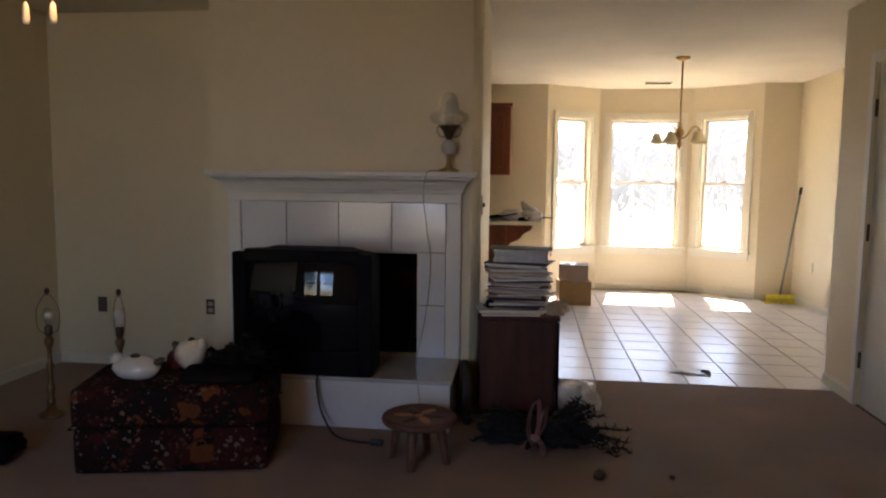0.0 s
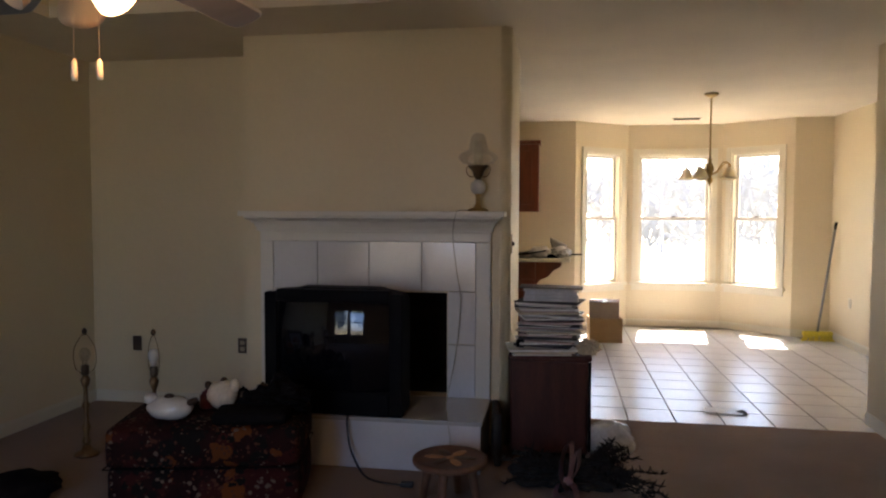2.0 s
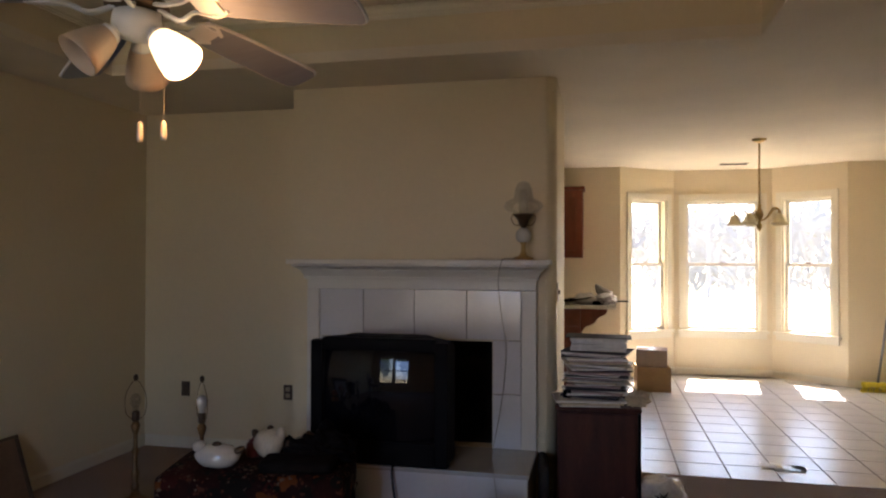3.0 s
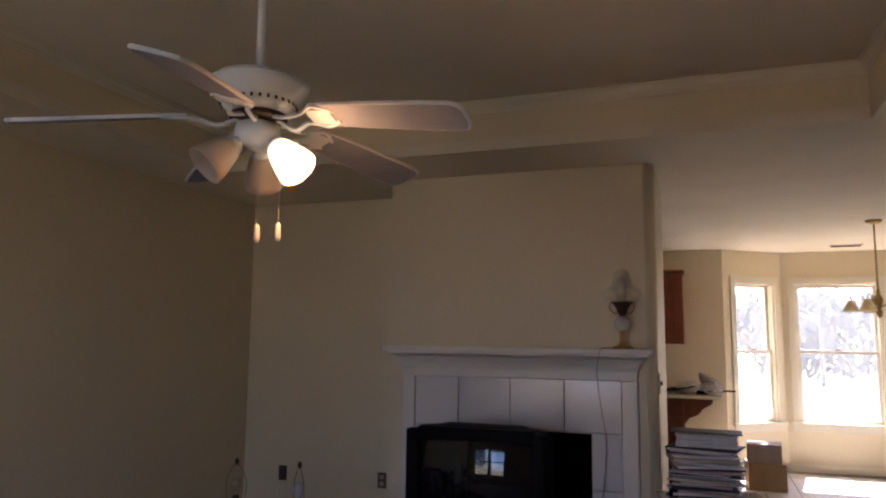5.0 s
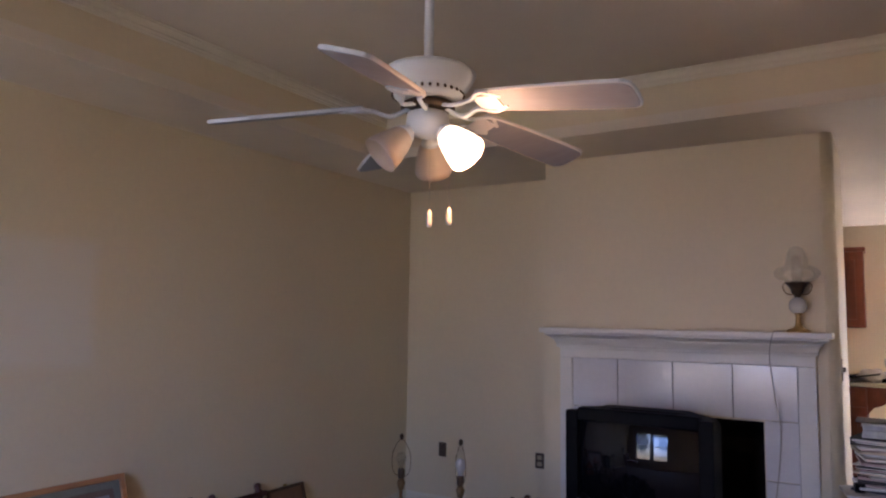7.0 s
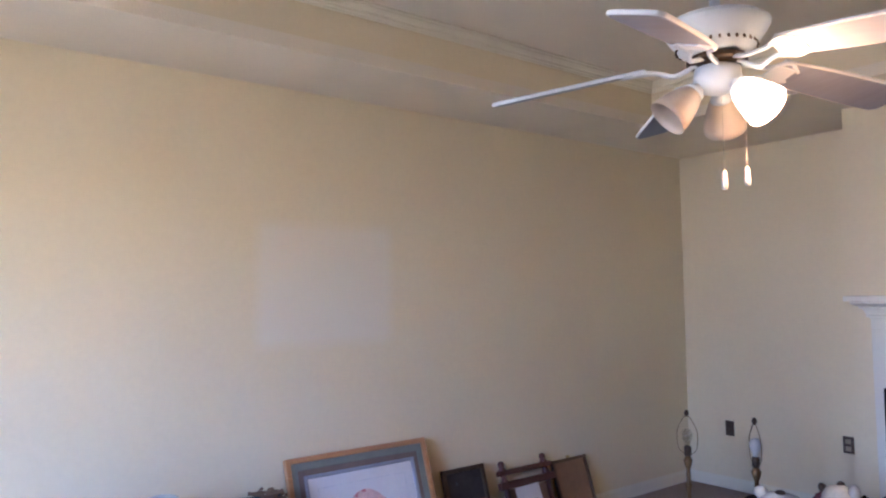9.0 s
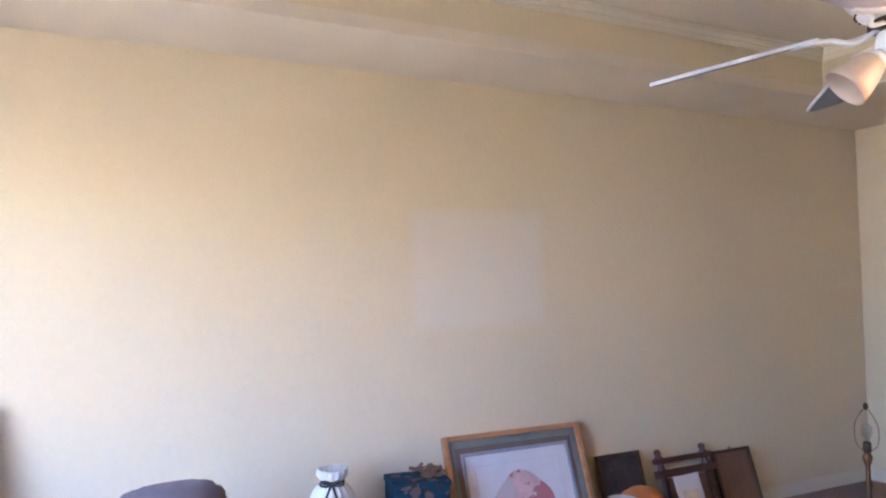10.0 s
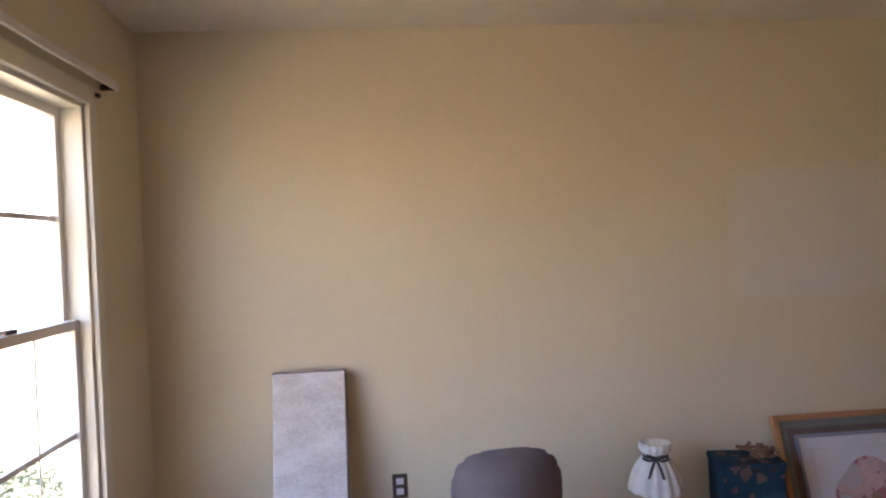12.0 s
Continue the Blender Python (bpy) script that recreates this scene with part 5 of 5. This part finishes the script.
for x0 in (-0.71, -0.24, 0.23):
    d = part("door", block(x0, x0 + 0.46, -0.02, -0.001, 0.12, 0.70, 0.004), CHERRY, base)
    part("panel", block(x0 + 0.07, x0 + 0.39, -0.026, -0.0205, 0.19, 0.63, 0.005), CHERRY, d)
    dr = part("drawer", block(x0, x0 + 0.46, -0.02, -0.001, 0.71, 0.865, 0.004), CHERRY, base)
    part("knob", lathe([(0.005, 0), (0.006, 0.012), (0.012, 0.018), (0.0, 0.026)], 12, pose(x0 + 0.23, -0.0205, 0.79, 90, 0, 0)), BRASS, dr, smooth=True)
corb = [(0, 0), (0.26, 0), (0.26, -0.035), (0.235, -0.06), (0.20, -0.075), (0.165, -0.10), (0.14, -0.14), (0.10, -0.165), (0.05, -0.18), (0.02, -0.22), (0, -0.24)]
part("corbel", prism(corb, 0.05, pose(0.701, 0.02, 0.878), 0.003), CHERRY, base, "curved cherry wood bracket")
part("corbel", prism(corb, 0.05, pose(0.701, 0.52, 0.878), 0.003), CHERRY, base, "curved cherry wood bracket")
tagged(mesh_object("worktop", block(-1.72, 0.10, 7.20, 7.90, 0.8795, 0.915, 0.008), CASING), "pale kitchen worktop overhanging the cherry cabinet", "worktop")
pan = thing("frying_pan", pose(-0.08, 7.42, 0.9155), "dark frying pan with its handle over the worktop edge", "pan")
part("bowl", lathe([(0.0, 0), (0.11, 0), (0.14, 0.04), (0.135, 0.04), (0.105, 0.006), (0.0, 0.006)], 28), BLACK, pan, smooth=True)
part("handle", block(0.135, 0.30, -0.012, 0.012, 0.026, 0.042, 0.005), BLACK, pan)
dish = tagged(mesh_object("mixing_bowl", lathe([(0.0, 0), (0.05, 0), (0.09, 0.05), (0.10, 0.085), (0.095, 0.085), (0.083, 0.05), (0.0, 0.008)], 28), CERAMIC, True), "white mixing bowl upside on kitchen clutter", "bowl")
dish.matrix_world = pose(-0.05, 7.56, 1.0, 0, 25, 0)
tagged(mesh_object("paper_bag", blob(0.11, 0.08, 0.06, pose(0, 0, 0.055), 0.4, 14), PLASTIC, True), "crumpled white bag among the kitchen clutter", "bag").matrix_world = pose(-0.20, 7.33, 0.9165)
tagged(mesh_object("white_plate", lathe([(0.0, 0), (0.07, 0), (0.12, 0.018), (0.115, 0.02), (0.065, 0.006), (0, 0.006)], 28), CERAMIC, True), "white plate lying on the pale worktop", "plate").matrix_world = pose(-0.42, 7.40, 0.9155)
tagged(mesh_object("folded_towel", soft_block(-0.16, 0.16, -0.09, 0.09, 0, 0.07, 0.015, 5, 0.02), LINER, True), "blue-grey kitchen towel crumpled on the worktop", "towel").matrix_world = pose(-0.06, 7.62, 0.9165, 0, 0, 15)
tagged(mesh_object("plate_stack", lathe([(0.0, 0), (0.07, 0), (0.11, 0.012), (0.115, 0.03), (0.11, 0.045), (0.0, 0.035)], 28), CERAMIC, True), "short stack of white plates on the worktop", "plates").matrix_world = pose(-0.33, 7.45, 0.9155)
for k, (dx, dz) in enumerate(((-0.02, 0), (0.06, 0.0))):
    tagged(mesh_object("utensil", tube(curve_points([(-0.14, -0.02 * k, 0.01), (0, 0.02, 0.03), (0.12, 0.0, 0.035)], 4), 0.006, 8, 0.012), PAPERS[k * 3], True), "long kitchen utensil lying across the worktop clutter", "utensil").matrix_world = pose(-0.20 + dx, 7.33 + 0.04 * k, 0.917 + dz, 0, 0, 12 - 30 * k)


tagged(mesh_object("crumpled_wrapper", blob(0.10, 0.08, 0.06, pose(0, 0, 0.055), 0.4, 12, 4), PLASTIC, True), "crumpled white wrapper heaped on the worktop", "wrapper").matrix_world = pose(0.0, 7.36, 0.9165, 0, 0, 20)
tagged(mesh_object("serving_tray", lathe([(0.0, 0), (0.17, 0), (0.19, 0.012), (0.185, 0.015), (0.165, 0.005), (0, 0.005)], 28, Matrix.Diagonal((1, 0.6, 1, 1))), BLACK, True), "dark oval tray propped over the worktop clutter", "tray").matrix_world = pose(-0.30, 7.30, 0.965, 0, -8, 10)


# ---- outdoors ----
tagged(mesh_object("ground", block(-900, 900, -900, 900, -0.75, -0.45), GRASS), "pale winter lawn round the house", "lawn", kind="structure")


def tree(m, h, seed, label, leafy):
    rng = random.Random(seed)
    t = thing("tree", m, label, "tree", "trees outside")
    bm = tube(curve_points([(0, 0, -0.02), (0.05, 0.03, h * 0.3), (-0.03, 0.06, h * 0.6), (0.02, 0, h * 0.95)], 5), 0.016 * h ** 0.8, 9, 0.01)
    tips = []
    for k in range(26):
        z0 = h * rng.uniform(0.25, 0.9)
        a, L = rng.uniform(0, 6.28), h * rng.uniform(0.12, 0.30) * (1.15 - z0 / h * 0.6)
        p = Vector((0, 0.03, z0))
        q = p + Vector((math.cos(a) * L * 0.5, math.sin(a) * L * 0.5, L * 0.3))
        e = p + Vector((math.cos(a + 0.3) * L, math.sin(a + 0.3) * L, L * rng.uniform(0.3, 0.8)))
        tube(curve_points([p, q, e], 3), 0.012 * h ** 0.7, 5, 0.006, bm=bm)
        tips += [q, e]
        for _ in range(3):
            f = q.lerp(e, rng.random())
            g = f + Vector((rng.uniform(-1, 1), rng.uniform(-1, 1), rng.uniform(0.1, 1))) * L * 0.35
            tube([f, (f + g) / 2, g], 0.012, 4, 0.004, bm=bm)
            tips.append(g)
    part("trunk", bm, BARK, t, "bare grey trunk and limbs")
    bm = bmesh.new()
    for p in tips:
        for _ in range(leafy):
            c = p + Vector((rng.gauss(0, 1), rng.gauss(0, 1), rng.gauss(0, 1))) * 0.09 * h ** 0.6
            s = rng.uniform(0.05, 0.11) * h ** 0.4
            u = Vector((rng.gauss(0, 1), rng.gauss(0, 1), rng.gauss(0, 1))).normalized() * s
            v = u.orthogonal().normalized() * s * 0.6
            bm.faces.new([bm.verts.new(c + d) for d in (u, v, -u, -v)])
    part("crown", bm, LEAF if leafy > 1 else WOODS, t, "thin crown of small leaves")
    return t


rng = random.Random(12)
for k in range(11):
    tree(pose(-14 + 3.6 * k + rng.uniform(-1, 1), 42 + rng.uniform(-8, 14), -0.45, 0, 0, 40 * k), rng.uniform(6, 10), 50 + k, "bare winter tree beyond the bay windows", 1)
for k, (x, y, h) in enumerate(((-5.6, -13, 6.5), (-8.5, -18, 8), (-1.5, -16, 7.5), (2.5, -19, 8), (-12, -14, 7))):
    tree(pose(x, y, -0.45, 0, 0, 70 * k), h, 90 + k, "leafy tree across the yard", 12)
rng = random.Random(21)
bm = bmesh.new()
for _ in range(12000):
    x, y = rng.uniform(-24, 30), rng.uniform(40, 54)
    top = 4.6 + 2.4 * noise.noise(Vector((x * 0.25, 0, 3)))
    z = top * rng.random() ** 0.8
    if noise.noise(Vector((x * 0.6, z * 0.5, 1))) < -0.12:
        continue
    u = Vector((rng.gauss(0, 0.5), 0.1, rng.gauss(0, 1))).normalized() * rng.uniform(0.15, 0.5)
    v = Vector((0.085, 0.0, 0.0))
    c = Vector((x, y, z - 0.3))
    bm.faces.new([bm.verts.new(c + d) for d in (u + v, u - v, -u - v, -u + v)])
tagged(mesh_object("far_woods", bm, WOODS), "pale bare woods far beyond the lawn", "woods", kind="stuff")
shrub = thing("shrub", pose(-4.95, -2.72, -0.45) @ Matrix.Diagonal((0.6, 0.6, 0.52, 1)), "rounded green shrub below the living room window", "shrub")
rng = random.Random(7)
bm = bmesh.new()
for _ in range(1500):
    d = Vector((rng.gauss(0, 1), rng.gauss(0, 1), rng.gauss(0, 1))).normalized()
    c = Vector((d.x * 0.5, d.y * 0.5, 0.62 + d.z * 0.55)) * rng.uniform(0.85, 1.08)
    u = Vector((rng.gauss(0, 1), rng.gauss(0, 1), rng.gauss(0, 1))).normalized() * 0.05
    v = u.orthogonal().normalized() * 0.03
    bm.faces.new([bm.verts.new(c + w_) for w_ in (u, v, -u, -v)])
part("leaves", bm, SHRUBLEAF, shrub)
part("stem", tube([(0, 0, 0), (0.02, 0, 0.3), (0, 0.02, 0.7)], 0.04, 8, 0.02), BARK, shrub)


# ---- floor tiles, each a piece of its own ----
P, G = 0.3075, 0.009
X0T, Y0T = 0.765 - 12 * P, EDGE + 0.004


def tile_mesh(x1, y1):
    bm = block(0, x1, 0, y1, -0.006, 0.0, 0.0018)
    me = bpy.data.meshes.new("floor_tile")
    bm.to_mesh(me)
    bm.free()
    me.materials.append(TILE)
    return me


tile_data = tile_mesh(P - G, P - G)
for j in range(14):
    for i in range(20):
        x, y = X0T + i * P, Y0T + j * P
        if x < -1.35 or x > DX1 - 0.02 or y + P > 9.0:
            continue
        if y + P > DYN + 0.02 and not (0.20 + (y + P - DYN) * 1.2 - 0.25 < x < 2.45 - (y + P - DYN) * 1.2 + 0.1):
            continue
        w = min(P - G, DX1 - 0.016 - x)
        ob = new("floor_tile", tile_data if w > P - G - 0.001 else tile_mesh(max(w, 0.02), P - G))
        ob.parent = dining_floor
        ob.location = (x, y, 0.002)
